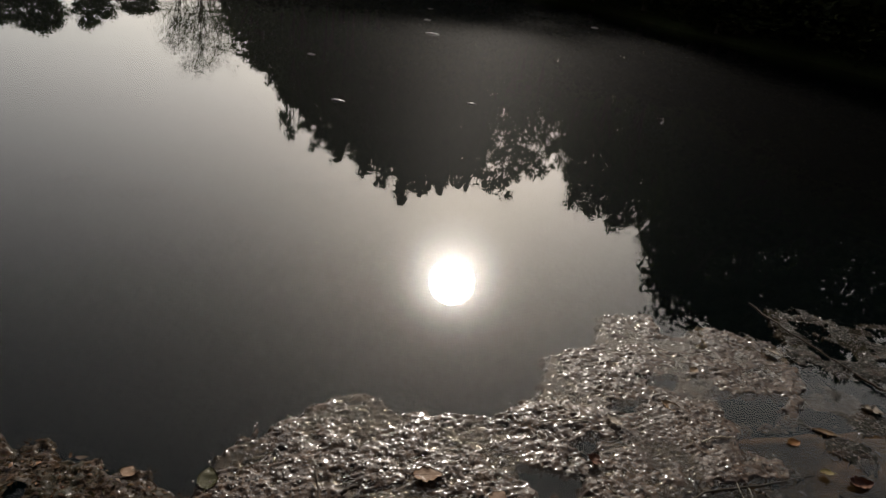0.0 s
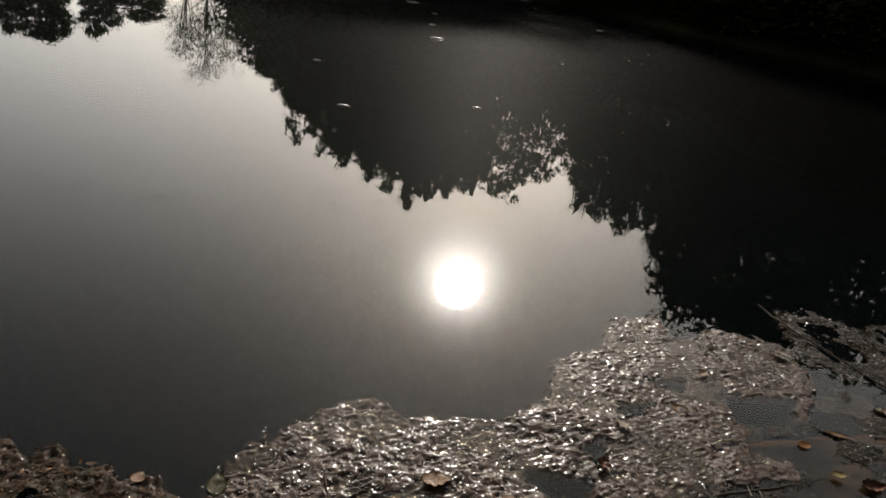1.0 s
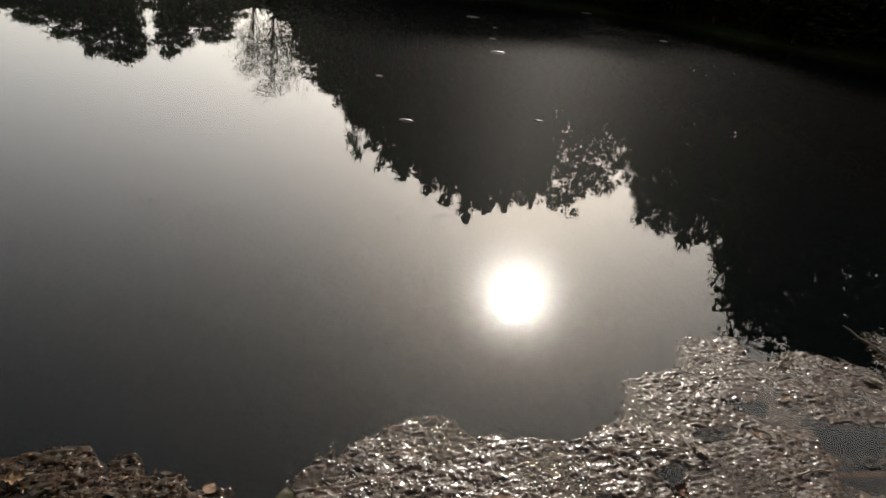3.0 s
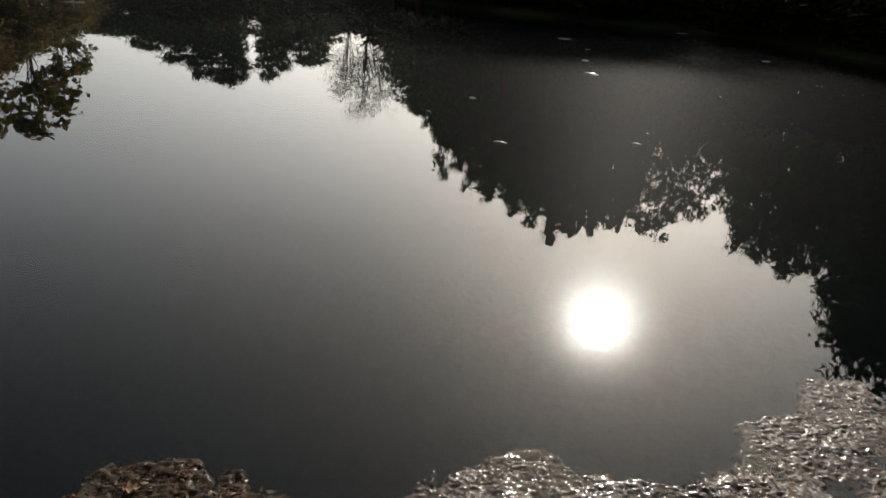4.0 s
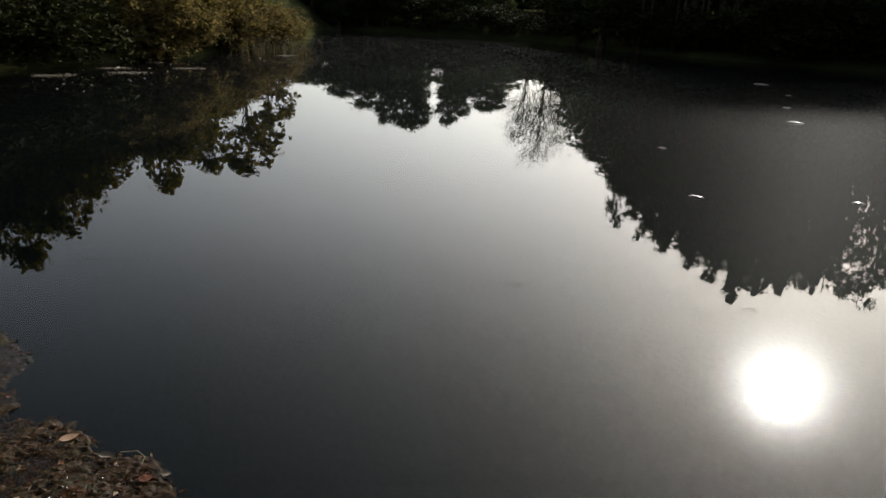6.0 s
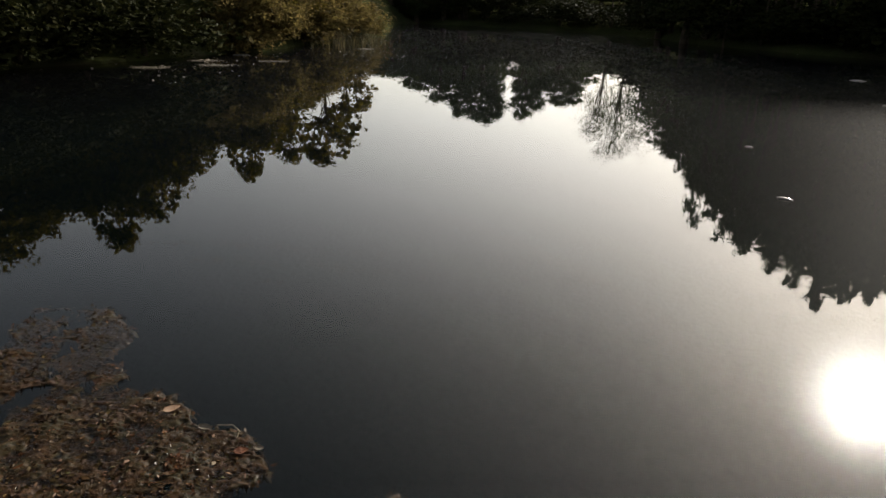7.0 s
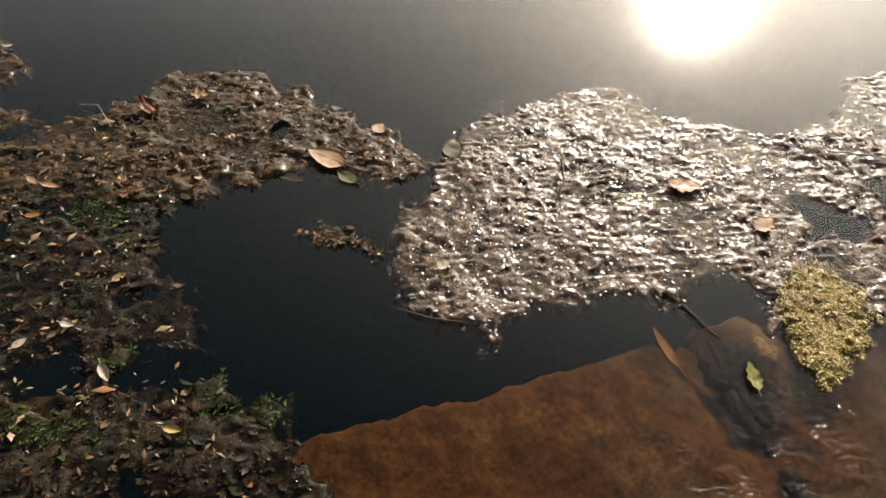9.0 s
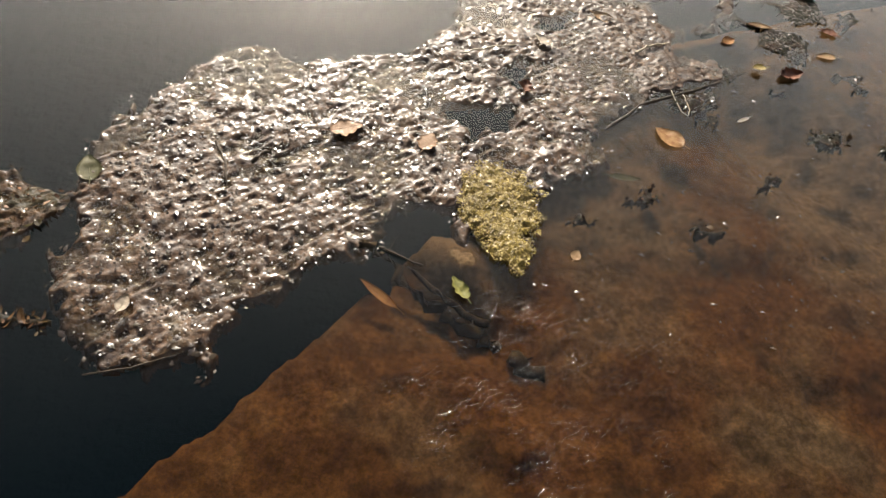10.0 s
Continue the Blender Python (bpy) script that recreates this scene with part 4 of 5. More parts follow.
def weed_mat(name, label, poly, holes, mat_base, mat_flake, count, size, tilt, lumps, seed, thin=0.0, cell=0.006, level=0.45, slim=(0.5, 1.2), sunk=0.0, ragged=0.05, grow=0.0, bit=(FLAKE, FLAKE_TRIS)):
    root = tagged(new(name), label, "weed mat", kind="stuff")
    p = np.array(poly)
    lo, hi = p.min(0) - 0.05, p.max(0) + 0.05
    gx, gy = np.arange(lo[0], hi[0], cell), np.arange(lo[1], hi[1], cell)
    x, y = np.meshgrid(gx, gy, indexing="ij")
    d = cover(poly, holes, x, y, ragged, seed) + grow
    patchy = matting(x, y, seed)
    d = np.where(patchy < thin, np.minimum(d, (patchy - thin) * 0.8), d)
    z = mat_level(x, y, d, lumps, level, seed)
    n, k = x.shape
    keep = d > -0.005
    i, j = np.nonzero(keep[:-1, :-1] & keep[1:, :-1] & keep[:-1, 1:] & keep[1:, 1:])
    f = np.stack([i * k + j, (i + 1) * k + j, (i + 1) * k + j + 1, i * k + j + 1], 1)
    used, inv = np.unique(f, return_inverse=True)
    v = np.stack([x, y, z], 2).reshape(-1, 3)[used]
    solid("matted_weed", v, inv.reshape(-1, 4), mat_base, root)["kind"] = "stuff"
    # loose flakes over it
    want = rng.uniform(lo, hi, (count * 5, 2))
    dd = cover(poly, holes, want[:, 0], want[:, 1], ragged, seed) + grow
    pp = matting(want[:, 0], want[:, 1], seed)
    ok = (dd > -0.010) & ((pp > thin) | (rng.uniform(size=len(pp)) < 0.05)) & (rng.uniform(size=len(dd)) < np.clip(0.35 + dd * 12, 0.1, 1))
    at2 = want[ok][:count]
    hz = mat_level(at2[:, 0], at2[:, 1], np.maximum(dd[ok][:count], 0.012), lumps, level, seed)
    m = len(at2)
    at = np.column_stack([at2, np.maximum(hz, -0.001) + rng.uniform(-sunk, 0.002, m)])
    sz = size * rng.lognormal(0, 0.4, m)
    v, f = scatter(*bit, at, tilted(m, tilt), sz, rng.uniform(*slim, m))
    solid("leaf_flakes", v, f, mat_flake, root)["kind"] = "stuff"
    return root


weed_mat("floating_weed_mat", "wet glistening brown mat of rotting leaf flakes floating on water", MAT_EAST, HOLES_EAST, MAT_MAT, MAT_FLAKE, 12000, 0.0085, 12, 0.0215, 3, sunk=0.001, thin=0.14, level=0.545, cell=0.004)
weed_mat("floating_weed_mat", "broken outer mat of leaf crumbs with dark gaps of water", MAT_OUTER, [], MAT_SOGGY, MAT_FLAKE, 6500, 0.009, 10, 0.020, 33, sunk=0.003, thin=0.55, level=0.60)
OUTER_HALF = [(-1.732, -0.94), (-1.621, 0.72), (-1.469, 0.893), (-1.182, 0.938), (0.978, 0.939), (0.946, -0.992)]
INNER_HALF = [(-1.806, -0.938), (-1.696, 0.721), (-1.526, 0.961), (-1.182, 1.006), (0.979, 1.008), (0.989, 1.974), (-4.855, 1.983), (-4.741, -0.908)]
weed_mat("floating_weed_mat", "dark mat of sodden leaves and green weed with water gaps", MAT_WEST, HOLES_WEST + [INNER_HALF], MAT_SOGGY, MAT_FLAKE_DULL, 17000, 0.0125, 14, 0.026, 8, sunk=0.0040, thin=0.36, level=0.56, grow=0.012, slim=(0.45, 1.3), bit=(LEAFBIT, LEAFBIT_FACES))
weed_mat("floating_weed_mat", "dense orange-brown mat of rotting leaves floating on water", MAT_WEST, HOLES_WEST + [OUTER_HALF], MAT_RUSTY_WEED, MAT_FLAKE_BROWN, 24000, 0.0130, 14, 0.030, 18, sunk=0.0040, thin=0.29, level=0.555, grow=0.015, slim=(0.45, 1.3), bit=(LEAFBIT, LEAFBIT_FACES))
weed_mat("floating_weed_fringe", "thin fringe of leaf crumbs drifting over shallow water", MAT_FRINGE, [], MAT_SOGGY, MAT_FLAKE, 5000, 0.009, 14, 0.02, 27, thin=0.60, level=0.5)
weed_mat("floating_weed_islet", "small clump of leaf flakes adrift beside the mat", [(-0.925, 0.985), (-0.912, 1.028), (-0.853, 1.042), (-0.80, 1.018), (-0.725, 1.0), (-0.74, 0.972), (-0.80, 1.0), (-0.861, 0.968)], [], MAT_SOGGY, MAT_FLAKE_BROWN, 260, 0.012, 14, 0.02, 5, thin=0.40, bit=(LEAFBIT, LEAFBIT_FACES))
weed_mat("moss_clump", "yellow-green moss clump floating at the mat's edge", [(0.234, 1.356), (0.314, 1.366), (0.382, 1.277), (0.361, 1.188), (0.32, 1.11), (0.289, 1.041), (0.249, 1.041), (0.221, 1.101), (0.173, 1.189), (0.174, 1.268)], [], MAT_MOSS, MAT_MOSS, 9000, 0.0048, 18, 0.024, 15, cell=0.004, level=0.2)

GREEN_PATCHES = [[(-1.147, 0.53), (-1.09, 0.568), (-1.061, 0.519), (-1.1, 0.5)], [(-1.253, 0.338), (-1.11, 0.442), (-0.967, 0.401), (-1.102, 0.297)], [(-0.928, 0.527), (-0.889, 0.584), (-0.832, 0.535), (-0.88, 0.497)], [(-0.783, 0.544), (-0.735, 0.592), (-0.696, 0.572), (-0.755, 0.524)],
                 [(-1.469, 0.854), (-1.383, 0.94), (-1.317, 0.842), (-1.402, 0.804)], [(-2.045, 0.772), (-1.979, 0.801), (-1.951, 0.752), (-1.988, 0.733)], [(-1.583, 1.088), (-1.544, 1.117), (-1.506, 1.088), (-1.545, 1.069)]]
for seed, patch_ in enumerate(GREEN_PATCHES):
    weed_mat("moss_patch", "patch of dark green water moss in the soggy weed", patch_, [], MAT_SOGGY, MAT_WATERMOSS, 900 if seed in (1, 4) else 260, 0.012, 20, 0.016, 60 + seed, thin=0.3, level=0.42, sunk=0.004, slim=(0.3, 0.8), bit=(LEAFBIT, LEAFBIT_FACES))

for tx, ty, tr, seed in ((0.661, 1.255, 0.05, 51), (0.967, 1.579, 0.07, 52), (0.48, 1.168, 0.03, 53), (1.33, 1.402, 0.06, 54), (1.544, 1.343, 0.05, 55), (0.809, 1.107, 0.03, 56), (1.064, 1.264, 0.035, 57)):
    ring_ = [(tx + tr * (1 + 0.35 * math.sin(3 * k + seed)) * math.cos(k * 0.785), ty + 0.6 * tr * (1 + 0.3 * math.cos(2 * k + seed)) * math.sin(k * 0.785)) for k in range(8)]
    weed_mat("weed_tuft", "dark wet tuft of weed rising through the shallows", ring_, [], MAT_SOGGY, MAT_FLAKE_DULL, int(24000 * tr * tr) + 40, 0.010, 26, 0.024, seed, thin=0.3, level=0.5)

# ---- things afloat ----


def leaf(kind, label, x, y, length, width, heading, mat, curl=0.25, bend=0.12, tilt=0.0, z=0.012):
    """One fallen leaf: a thin closed blade with lobed or toothed outline, and its stalk."""
    root = tagged(new("fallen_leaf"), label, "leaf", group="fallen leaves afloat")
    n, k = 17, 7
    t = np.linspace(0, 1, n)
    half = np.sin(np.pi * t ** 0.8) ** 0.8
    if kind == "lobed":
        half = half * (0.72 + 0.38 * np.abs(np.sin(t * np.pi * 3.6 + 0.4))) * np.where(t > 0.97, 0.3, 1)
    elif kind == "maple":
        half = half * (0.45 + 0.75 * np.abs(np.cos(t * np.pi * 2.5)))
    elif kind == "lance":
        half = half * 0.9
    else:
        half = half * (1 + 0.05 * np.sin(t * 60))
    half[0], half[-1] = 0.02, 0.01
    c = np.linspace(-1, 1, k)
    tt, cc = np.meshgrid(t, c, indexing="ij")
    hw = np.repeat(half[:, None], k, 1) * width / 2
    px, py = (tt - 0.5) * length, cc * hw
    wob = value_noise(tt * 3 + x * 50, cc + y * 50, 1.6, 77) - 0.5
    pz = curl * width * cc ** 2 * (0.4 + 0.6 * np.sin(np.pi * tt)) * 0.5 + bend * length * (tt - 0.5) ** 2 + 0.10 * width * wob
    pz = pz - pz.min()
    top = np.stack([px, py, pz + 0.0007], 2).reshape(-1, 3)
    low = top - (0, 0, 0.0008)
    i, j = np.meshgrid(np.arange(n - 1), np.arange(k - 1), indexing="ij")
    f = np.stack([i * k + j, (i + 1) * k + j, (i + 1) * k + j + 1, i * k + j + 1], 2).reshape(-1, 4)
    rim = [a * k for a in range(n)] + [(n - 1) * k + b for b in range(1, k)] + [a * k + k - 1 for a in range(n - 2, -1, -1)] + [b for b in range(k - 2, 0, -1)]
    side = [(rim[a], rim[(a + 1) % len(rim)], rim[(a + 1) % len(rim)] + n * k, rim[a] + n * k) for a in range(len(rim))]
    solid("blade", np.vstack([top, low]), np.vstack([f, f[:, ::-1] + n * k, side]), mat, root)
    mid = pz[:, k // 2]
    rib = [(-length * 0.5 - 0.22 * length, 0.02 * length, mid[0] + 0.004), (-length * 0.5, 0, mid[0] + 0.001)] + [((t[a] - 0.5) * length, 0, mid[a] + 0.0007) for a in (4, 8, 12, 15)]
    solid("stalk", *tube(rib, [0.0010, 0.0010, 0.0006, 0.0005, 0.0004, 0.0002], 5), mat, root)
    root.matrix_basis = pose(x, y, z, tilt, tilt * 0.4, heading)
    return root


LEAVES = [
    ("ovate", "broad tan leaf with pointed tip floating on weed", -0.979, 1.229, 0.110, 0.062, 176, MAT_BUFF, 0.1, 0.05, -4),
    ("ovate", "small round pale tan leaf standing tilted in the weed", -0.905, 1.396, 0.046, 0.038, 80, MAT_BUFF, 0.15, 0.05, 10, 0.006),
    ("lobed", "tan lobed oak leaf lying on the weed mat", -0.08, 1.506, 0.090, 0.062, 10, MAT_BUFF, 0.08, 0.04, -3),
    ("lobed", "pale tan oak leaf lying on the weed mat", 0.127, 1.446, 0.068, 0.054, 60, MAT_BUFF, 0.1, 0.05, -2),
    ("ovate", "small pale leaf tilted up on the weed mat", -0.574, 1.01, 0.044, 0.026, 70, MAT_PALE, 0.3, 0.1, 14, 0.020),
    ("lance", "narrow orange leaf on the soggy weed", -1.516, 0.781, 0.038, 0.018, 35, MAT_ORANGE, 0.3, 0.1, 8),
    ("ovate", "small tan leaf on the soggy weed", -1.222, 0.705, 0.034, 0.018, 70, MAT_TAN, 0.3, 0.1, 10),
    ("lance", "pale narrow leaf lying flat on soggy weed", -1.549, 0.874, 0.056, 0.018, 8, MAT_BUFF, 0.12, 0.1, 4),
    ("lance", "pinkish pale leaf lying flat on soggy weed", -1.597, 0.87, 0.040, 0.018, -12, MAT_BUFF, 0.12, 0.1, 4),
    ("maple", "small star-shaped tan maple leaf on the weed", -1.42, 1.322, 0.05, 0.046, 30, MAT_TAN, 0.3, 0.1, 4),
    ("ovate", "little yellow leaf on dark weed", -0.909, 0.449, 0.038, 0.018, 12, MAT_YELLOW, 0.4, 0.2, 6),
    ("lance", "pale curled leaf on dark weed", -1.1, 0.5, 0.046, 0.022, -35, MAT_PALE, 0.5, 0.25, 8),
    ("ovate", "pale little leaf on dark weed", -1.299, 0.493, 0.032, 0.016, 75, MAT_PALE, 0.3, 0.1, 12),
    ("ovate", "pale oval leaf on dark weed", -1.242, 0.565, 0.032, 0.018, 10, MAT_PALE, 0.3, 0.1, 4),
    ("ovate", "dull green leaf half under water by the weed", -0.906, 1.194, 0.070, 0.042, 160, MAT_GREEN, 0.2, 0.1, 2, 0.001),
    ("ovate", "olive green leaf standing in the weed", -0.690, 1.403, 0.085, 0.055, 100, MAT_GREEN, 0.08, 0.04, 3, 0.006),
    ("lobed", "yellowing green leaf floating over the ledge", 0.13, 0.993, 0.070, 0.034, 110, MAT_LIME, 0.25, 0.12, 4, 0.003),
    ("lance", "long rusty orange leaf just under the water", -0.052, 1.005, 0.110, 0.026, 130, MAT_ORANGE, 0.2, 0.1, 3, -0.012),
    ("lance", "long dull green leaf sunk beside the weed", -1.037, 1.142, 0.085, 0.03, 5, MAT_GREEN, 0.2, 0.05, 0, -0.006),
    ("ovate", "mottled orange leaf floating in shallow water", 0.824, 1.442, 0.096, 0.074, 125, MAT_MOTTLED, 0.12, 0.05, 3, 0.0005),
    ("ovate", "tan leaf at the edge of the weed mat", 0.809, 1.994, 0.085, 0.044, -40, MAT_TAN, 0.3, 0.1, 5, 0.002),
    ("ovate", "long tan leaf floating in open shallows", 1.363, 1.953, 0.085, 0.036, 160, MAT_TAN, 0.3, 0.1, 5, 0.002),
    ("lobed", "rusty brown leaf floating in open shallows", 1.618, 1.914, 0.062, 0.045, 140, MAT_RUST, 0.3, 0.1, 5, 0.002),
    ("ovate", "tan leaf floating in open shallows", 1.536, 1.786, 0.070, 0.036, 170, MAT_TAN, 0.2, 0.1, 3, 0.002),
    ("lobed", "dark curled rusty leaf beside the branch", 1.353, 1.697, 0.095, 0.050, 10, MAT_RUST, 0.5, 0.25, 8, 0.002),
    ("ovate", "bright yellow leaf at the branch's tip", 1.246, 1.722, 0.046, 0.034, 175, MAT_YELLOW, 0.3, 0.1, 6),
    ("lobed", "pale grey-tan leaf pressed on the weed mat", 0.558, 1.867, 0.070, 0.042, 120, MAT_PALE, 0.2, 0.1, 4),
    ("maple", "dark red curled leaf on the weed mat", 0.446, 1.651, 0.060, 0.045, 70, MAT_RUST, 0.5, 0.3, 15),
    ("ovate", "small pinkish leaf in clear shallows", 0.428, 1.06, 0.034, 0.026, 50, MAT_TAN, 0.2, 0.1, 4, 0.002),
    ("lance", "green leaf sunk beneath clear shallows", 0.642, 1.305, 0.090, 0.028, -12, MAT_GREEN, 0.2, 0.1, 0, -0.008),
    ("lobed", "orange-tan leaf on the thin weed", 1.211, 1.874, 0.055, 0.036, 20, MAT_ORANGE, 0.3, 0.1, 5, 0.002),
    ("maple", "pale star-shaped leaf in the far shallows", 1.648, 2.13, 0.075, 0.06, 150, MAT_PALE, 0.3, 0.1, 5, 0.002),
    ("ovate", "pale leaf on the weed near open water", 1.392, 2.475, 0.07, 0.04, 130, MAT_PALE, 0.3, 0.1, 6),
    ("ovate", "pinkish buff leaf propped at the mat's outer edge", -2.488, 1.257, 0.075, 0.026, 90, MAT_BUFF, 0.2, 0.15, 28, 0.012),
    ("lance", "pale curled leaf near the mat's tip", -2.296, 1.257, 0.052, 0.024, 40, MAT_PALE, 0.4, 0.15, 24, 0.012),
    ("ovate", "purplish brown leaf soaked into the mat's tip", -2.10, 1.25, 0.05, 0.034, 60, MAT_RUST, 0.1, 0.05, 8, 0.006),
    ("ovate", "pale scrap of leaf at the mat's tip", -2.058, 1.292, 0.03, 0.018, 50, MAT_PALE, 0.3, 0.1, 22, 0.010),
    ("ovate", "small pinkish leaf on brown weed", -1.931, 0.704, 0.046, 0.03, 170, MAT_TAN, 0.3, 0.1, 4),
    ("lance", "pale sliver of leaf on brown weed", -1.668, 0.793, 0.062, 0.018, 172, MAT_PALE, 0.12, 0.1, 3),
    ("ovate", "yellow-green leaf soaked into brown weed", -2.205, 0.88, 0.05, 0.034, 20, MAT_GREEN, 0.2, 0.1, 0, 0.003),
    ("ovate", "green-yellow leaf among soggy weed", -1.468, 1.126, 0.04, 0.03, 10, MAT_GREEN, 0.2, 0.1, 4),
    ("lobed", "rusty brown leaf standing in the weed", -1.516, 1.215, 0.05, 0.07, 80, MAT_RUST, 0.3, 0.1, 25),
    ("ovate", "tan leaf fragment on the thin weed", 0.97, 2.25, 0.05, 0.03, 40, MAT_TAN, 0.3, 0.1, 8),
    ("ovate", "tiny pale leaf adrift on open water", 0.031, 2.305, 0.020, 0.013, 20, MAT_GLINT, 0.1, 0.06, -3, 0.002),
    ("ovate", "tiny wet leaf adrift on open water", 0.149, 2.523, 0.014, 0.009, 70, MAT_GLINT, 0.1, 0.05, 3, 0.002),
    ("lance", "pale leaf sliver in the shallows", 1.087, 1.5, 0.05, 0.016, 200, MAT_PALE, 0.2, 0.1, 4, 0.003),
]
for row in LEAVES:
    leaf(*row)


def stick(name, label, path, r0, r1, mat, twigs=0):
    """A bent, knotty stick through the given points, with short side twigs."""
    pts, rad = [], []
    for i in range(len(path) - 1):
        a, b = Vector(path[i]), Vector(path[i + 1])
        for q in range(5):
            u = (i + q / 5) / (len(path) - 1)
            pts.append(a.lerp(b, q / 5) + Vector(rng.normal(0, r0 * 0.45, 3)))
            rad.append((r0 + (r1 - r0) * u) * rng.uniform(0.85, 1.2))
    pts.append(Vector(path[-1]))
    rad.append(r1 * 0.5)
    root = tagged(new(name), label, "twig" if r0 < 0.008 else "branch")
    solid("stem", *tube(pts, rad, 7), mat, root)
    for q in range(twigs):
        p = pts[(q * 3 + 2) % len(pts)]
        e = p + Vector((rng.normal(0, 0.03), rng.normal(0, 0.03), rng.uniform(0.0, 0.006)))
        solid("side_twig", *tube([p, p.lerp(e, 0.5) + Vector((0, 0, 0.003)), e], [r1 * 0.6, r1 * 0.4, r1 * 0.15], 5), mat, root)
    return root


stick("fallen_branch", "dark wet branch lying along the weed's edge", [(0.644, 1.482, 0.001), (0.786, 1.58, 0.003), (0.987, 1.638, 0.003), (1.21, 1.717, 0.001)], 0.0036, 0.0022, MAT_TWIG, 5)
stick("sunken_branch", "dark waterlogged branch lying under clear water", [(0.285, 0.796, -0.075), (0.178, 0.895, -0.06), (0.061, 0.994, -0.04), (-0.036, 1.093, -0.018), (-0.094, 1.162, -0.004)], 0.026, 0.006, MAT_SUNK, 2)
stick("sunken_branch", "thin dark waterlogged branch beside the ledge", [(0.198, 0.924, -0.05), (0.1, 0.984, -0.03), (0.023, 1.073, -0.012)], 0.010, 0.005, MAT_SUNK, 1)
stick("twig", "short black wet twig over the pool", [(-0.036, 1.122, 0.004), (0.013, 1.087, 0.004), (0.057, 1.063, 0.002)], 0.0032, 0.002, MAT_TWIG, 1)
stick("twig", "dark bark chip lying on the weed mat", [(-0.317, 1.39, 0.024), (-0.277, 1.419, 0.028), (-0.242, 1.449, 0.026)], 0.006, 0.004, MAT_TWIG)
stick("twig", "dark bent twig lying on the weed mat", [(-0.404, 1.46, 0.022), (-0.38, 1.391, 0.026), (-0.376, 1.322, 0.020)], 0.004, 0.003, MAT_TWIG)
stick("straw", "long thin brown stem floating along the mat's edge", [(-0.635, 0.864, 0.006), (-0.547, 0.868, 0.01), (-0.46, 0.891, 0.006)], 0.0017, 0.0012, MAT_TWIG)
stick("straw", "thin pale straw lying across the weed mat", [(0.289, 1.81, 0.014), (0.388, 1.834, 0.018), (0.468, 1.848, 0.012)], 0.0022, 0.0015, MAT_STRAW)
stick("straw", "pale reed stem lying on the thin weed", [(0.848, 1.806, 0.010), (0.908, 1.836, 0.016), (0.979, 1.855, 0.012)], 0.0035, 0.002, MAT_STRAW)
stick("straw", "white bent grass stem hooped on the water", [(0.909, 1.658, 0.005), (0.904, 1.55, 0.003), (0.918, 1.525, 0.003), (0.934, 1.55, 0.004), (0.939, 1.619, 0.005)], 0.0015, 0.0013, MAT_STRAW)
stick("straw", "thin arched straw rising from the weed", [(-1.697, 1.158, 0.004), (-1.64, 1.167, 0.014), (-1.564, 1.117, 0.004)], 0.0012, 0.0008, MAT_STRAW)
stick("straw", "thin straw hooped over the mat's edge", [(-2.28, 1.295, 0.006), (-2.23, 1.322, 0.014), (-2.18, 1.312, 0.014), (-2.166, 1.285, 0.006)], 0.0014, 0.001, MAT_STRAW)
stick("twig", "dark twig sunk in brown weed", [(-2.48, 0.62, 0.004), (-2.36, 0.70, 0.010), (-2.26, 0.79, 0.006)], 0.005, 0.003, MAT_TWIG)
stick("straw", "thin pale grass stem on brown weed", [(-1.752, 0.452, 0.008), (-1.677, 0.479, 0.012), (-1.621, 0.498, 0.008)], 0.0016, 0.001, MAT_STRAW)
stick("twig", "pale grey splinter of wood on the weed", [(-1.639, 0.677, 0.008), (-1.606, 0.662, 0.012), (-1.578, 0.656, 0.008)], 0.004, 0.002, MAT_STRAW)
stick("twig", "dark thin twig in open shallows", [(1.718, 2.385, 0.004), (1.78, 2.268, 0.008), (1.863, 2.15, 0.004)], 0.006, 0.003, MAT_TWIG, 2)
stick("fallen_branch", "dark branch lying through the outer weed", [(1.487, 2.937, 0.004), (1.551, 2.71, 0.012), (1.655, 2.513, 0.010), (1.718, 2.405, 0.004)], 0.005, 0.003, MAT_TWIG, 3)


def splinter(x, y, length, heading):
    """A pale split piece of wood, forked at one end."""
    root = tagged(new("wood_splinter"), "pale split piece of wood floating on weed", "wood")
    for name, off, wide, ln in (("slat", 0.0, 0.006, 1.0), ("slat", 0.007, 0.003, 0.75)):
        v, f = tube([(-length / 2, off, 0.006), (0, off * 1.2, 0.008), (length / 2 * ln, off * 1.6, 0.006)], [wide * 0.3, wide, wide * 0.6], 5)
        solid(name, v, f, MAT_STRAW, root)
    root.matrix_basis = pose(x, y, 0.006, 0, 0, heading)


splinter(-1.668, 0.609, 0.125, 38)

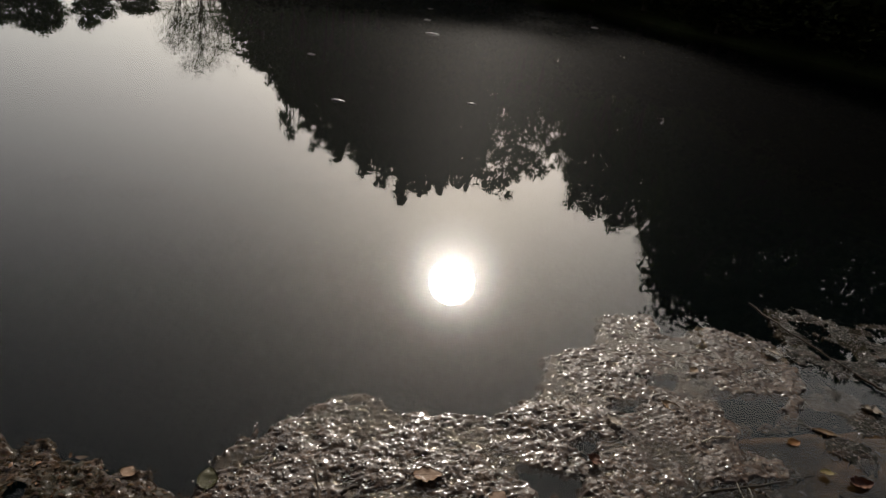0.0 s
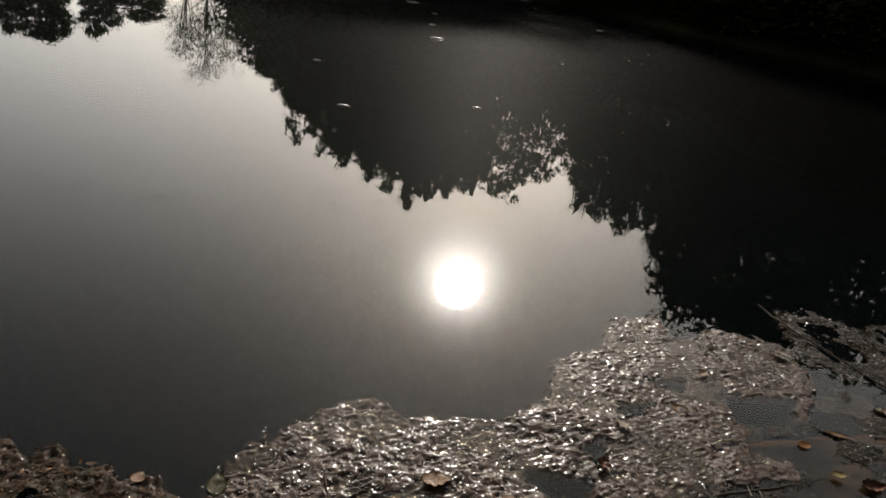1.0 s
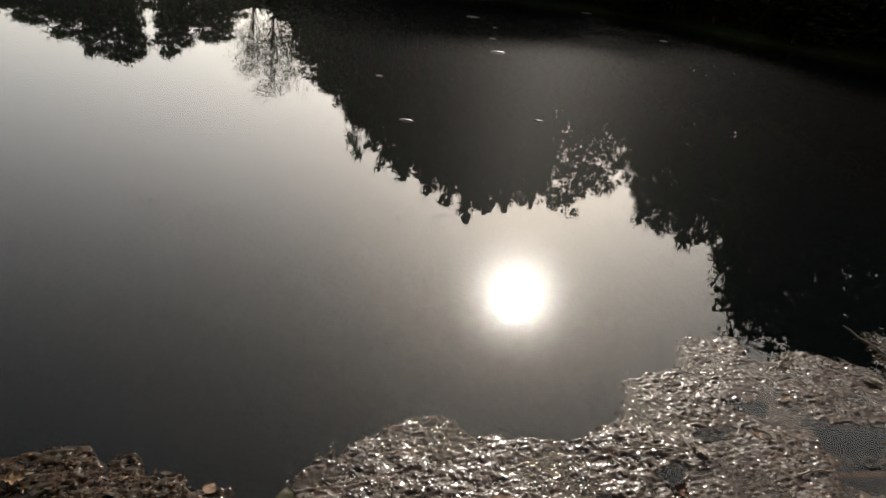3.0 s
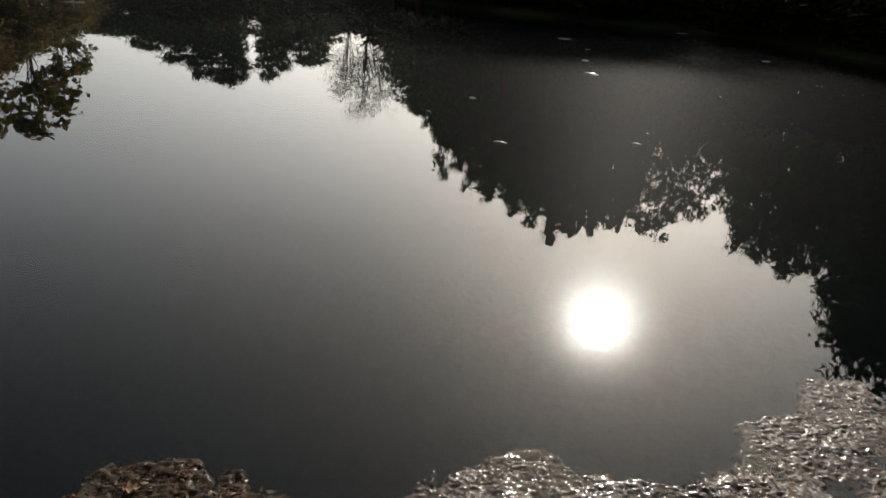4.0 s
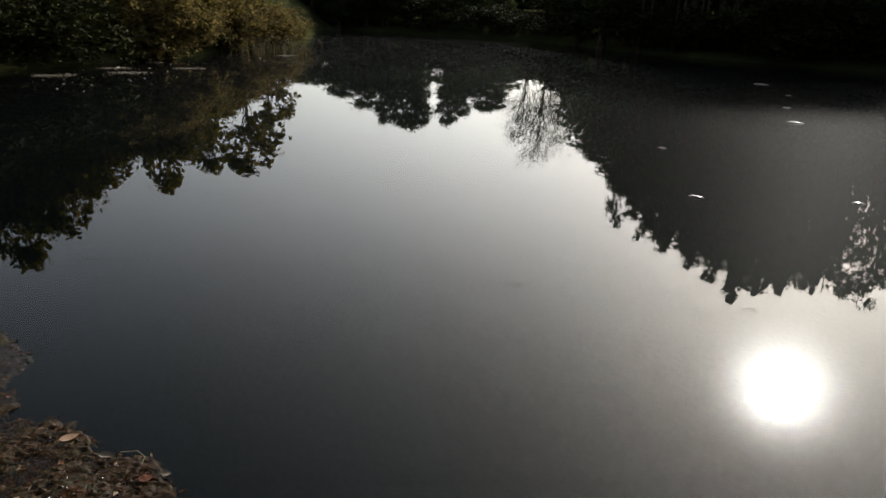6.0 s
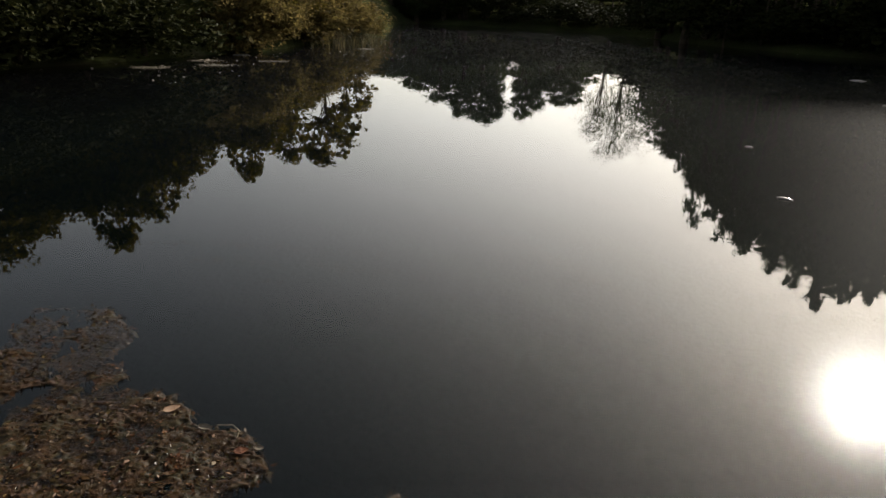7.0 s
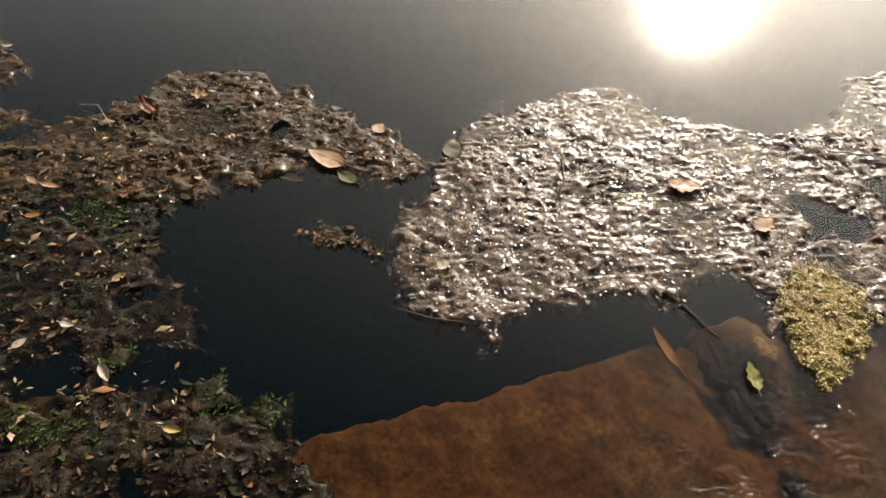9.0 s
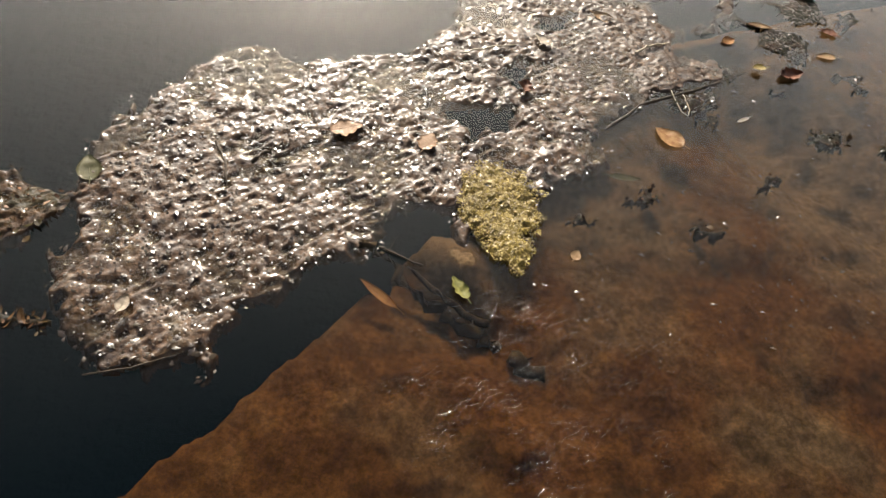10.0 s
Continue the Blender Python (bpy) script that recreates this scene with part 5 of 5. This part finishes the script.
# glinting bits of bark and stems far out on the pond
FAR_BITS = [(-1.29, 18.82, 0.36), (-0.61, 16.38, 0.13), (-0.58, 13.91, 0.15), (-0.41, 11.81, 0.26), (2.41, 26.02, 0.42), (-1.77, 8.26, 0.10), (-1.09, 6.07, 0.13), (0.16, 6.7, 0.10), (3.52, 17.53, 0.2)]
for fx, fy, ln in FAR_BITS:
    r = min(0.05, ln * 0.22)
    root = tagged(new("floating_bark"), "wet piece of bark afloat and glinting in the sun", "bark", group="bark pieces afloat")
    v, f = tube([(-ln / 2, 0, 0), (-ln / 4, 0.1 * r, 0.1 * r), (0, 0, 0.15 * r), (ln / 4, -0.1 * r, 0.1 * r), (ln / 2, 0, 0)], [r * 0.2, r * 0.85, r, r * 0.8, r * 0.15], 8)
    solid("slab", np.array(v) * (1, 1, 0.4), f, MAT_GLINT, root)
    root.matrix_basis = pose(fx, fy, 0.004, 0, 0, -3)
BANK_STEMS = [(-14.18, 16.2, 0.75), (-13.82, 14.7, 0.4), (-13.62, 10.02, 0.5)]
for fx, fy, ln in BANK_STEMS:
    a = math.atan2(fx, fy)
    dx, dy = math.cos(a) * ln / 2, math.sin(a) * ln / 2
    stick("floating_reed_stem", "pale dead reed stem floating near the bank", [(fx - dx, fy - dy, 0.004), (fx, fy, 0.02), (fx + dx, fy + dy, 0.004)], 0.010, 0.006, MAT_STRAW)


def crumbs(name, label, at, size, mat, tilt=8, slim=(0.4, 1.0)):
    n = len(at)
    v, f = scatter(FLAKE, FLAKE_TRIS, at, tilted(n, tilt), size * rng.lognormal(0, 0.35, n), rng.uniform(*slim, n))
    return tagged(solid(name, v, f, mat, smooth=False), label, "debris", kind="stuff")


# flat rafts of pale drift lying off the left bank
RAFTS = [(-13.3, 7.9, -12.8, 8.5, 0.30), (-12.97, 9.13, -12.36, 9.97, 0.35), (-13.85, 9.69, -13.41, 10.34, 0.25), (-14.52, 11.45, -14.28, 11.84, 0.25), (-12.89, 10.84, -12.47, 11.45, 0.15), (-14.3, 15.9, -14.0, 16.5, 0.15)]
for x0, y0, x1, y1, deep in RAFTS:
    u, w = rng.beta(2, 2, 220), rng.normal(0, 0.4, 220) * deep
    ln = math.hypot(x1 - x0, y1 - y0)
    spots = np.column_stack([x0 + (x1 - x0) * u - (y1 - y0) / ln * w, y0 + (y1 - y0) * u + (x1 - x0) / ln * w, np.full(220, 0.005)])
    crumbs("drift_raft", "flat raft of pale leaf drift off the bank", spots, 0.05, MAT_SCUM, 4)
# a drift line of dark specks across open water
u, strand = rng.uniform(-0.1, 1.25, 1500), rng.integers(0, 3, 1500)
line = np.stack([-3.9 + 2.3 * u + 0.42 * strand, 2.42 + 1.3 * u - 0.06 * strand + 0.025 * np.sin(9 * u + strand) + rng.normal(0, 0.03, 1500), np.full(1500, 0.001)], 1)
line = line[rough_noise(line[:, 0], line[:, 1], 5.0, 91) > 0.5]
crumbs("drifting_specks", "drift line of tiny dark specks on open water", line, 0.010, MAT_SUNK, 4)
line = np.stack([rng.uniform(-17, -9, 200), rng.uniform(5, 20, 200), np.full(200, 0.004)], 1)
line = line[(np.hypot(line[:, 0], line[:, 1]) < shore(np.degrees(np.arctan2(line[:, 0], line[:, 1]))) - 0.3) & (np.hypot(line[:, 0], line[:, 1]) > 0.72 * shore(np.degrees(np.arctan2(line[:, 0], line[:, 1]))))]
crumbs("bank_drift", "pale flecks of drift near the left bank", line, 0.06, MAT_PETAL, 6)
w = rng.uniform((-2.4, 0.3), (-0.9, 1.3), (2600, 2))
w = w[(inside(MAT_WEST, w[:, 0], w[:, 1]) > 0.01)][:430]
crumbs("pale_petals", "scattered pale petals and seed husks on soggy weed", np.column_stack([w, rng.uniform(0.006, 0.014, len(w))]), 0.0105, MAT_PETAL, 30, (0.18, 0.45))
w = rng.uniform((0.3, 0.75), (2.2, 2.4), (1100, 2))
w = w[inside(MAT_EAST, w[:, 0], w[:, 1]) < -0.01][:600]
crumbs("shallows_crumbs", "leaf crumbs floating on clear shallows", np.column_stack([w, np.full(len(w), 0.003)]), 0.010, MAT_FLAKE, 10)
w = rng.uniform((-2.7, 0.2), (-0.75, 1.45), (3000, 2))
w = w[(inside(MAT_WEST, w[:, 0], w[:, 1]) > 0.01)][:420]
crumbs("small_fallen_leaves", "small pink, rust and olive leaves strewn over the soggy weed", np.column_stack([w, rng.uniform(0.006, 0.013, len(w))]), 0.017, MAT_SMALL, 14, (0.4, 0.9))
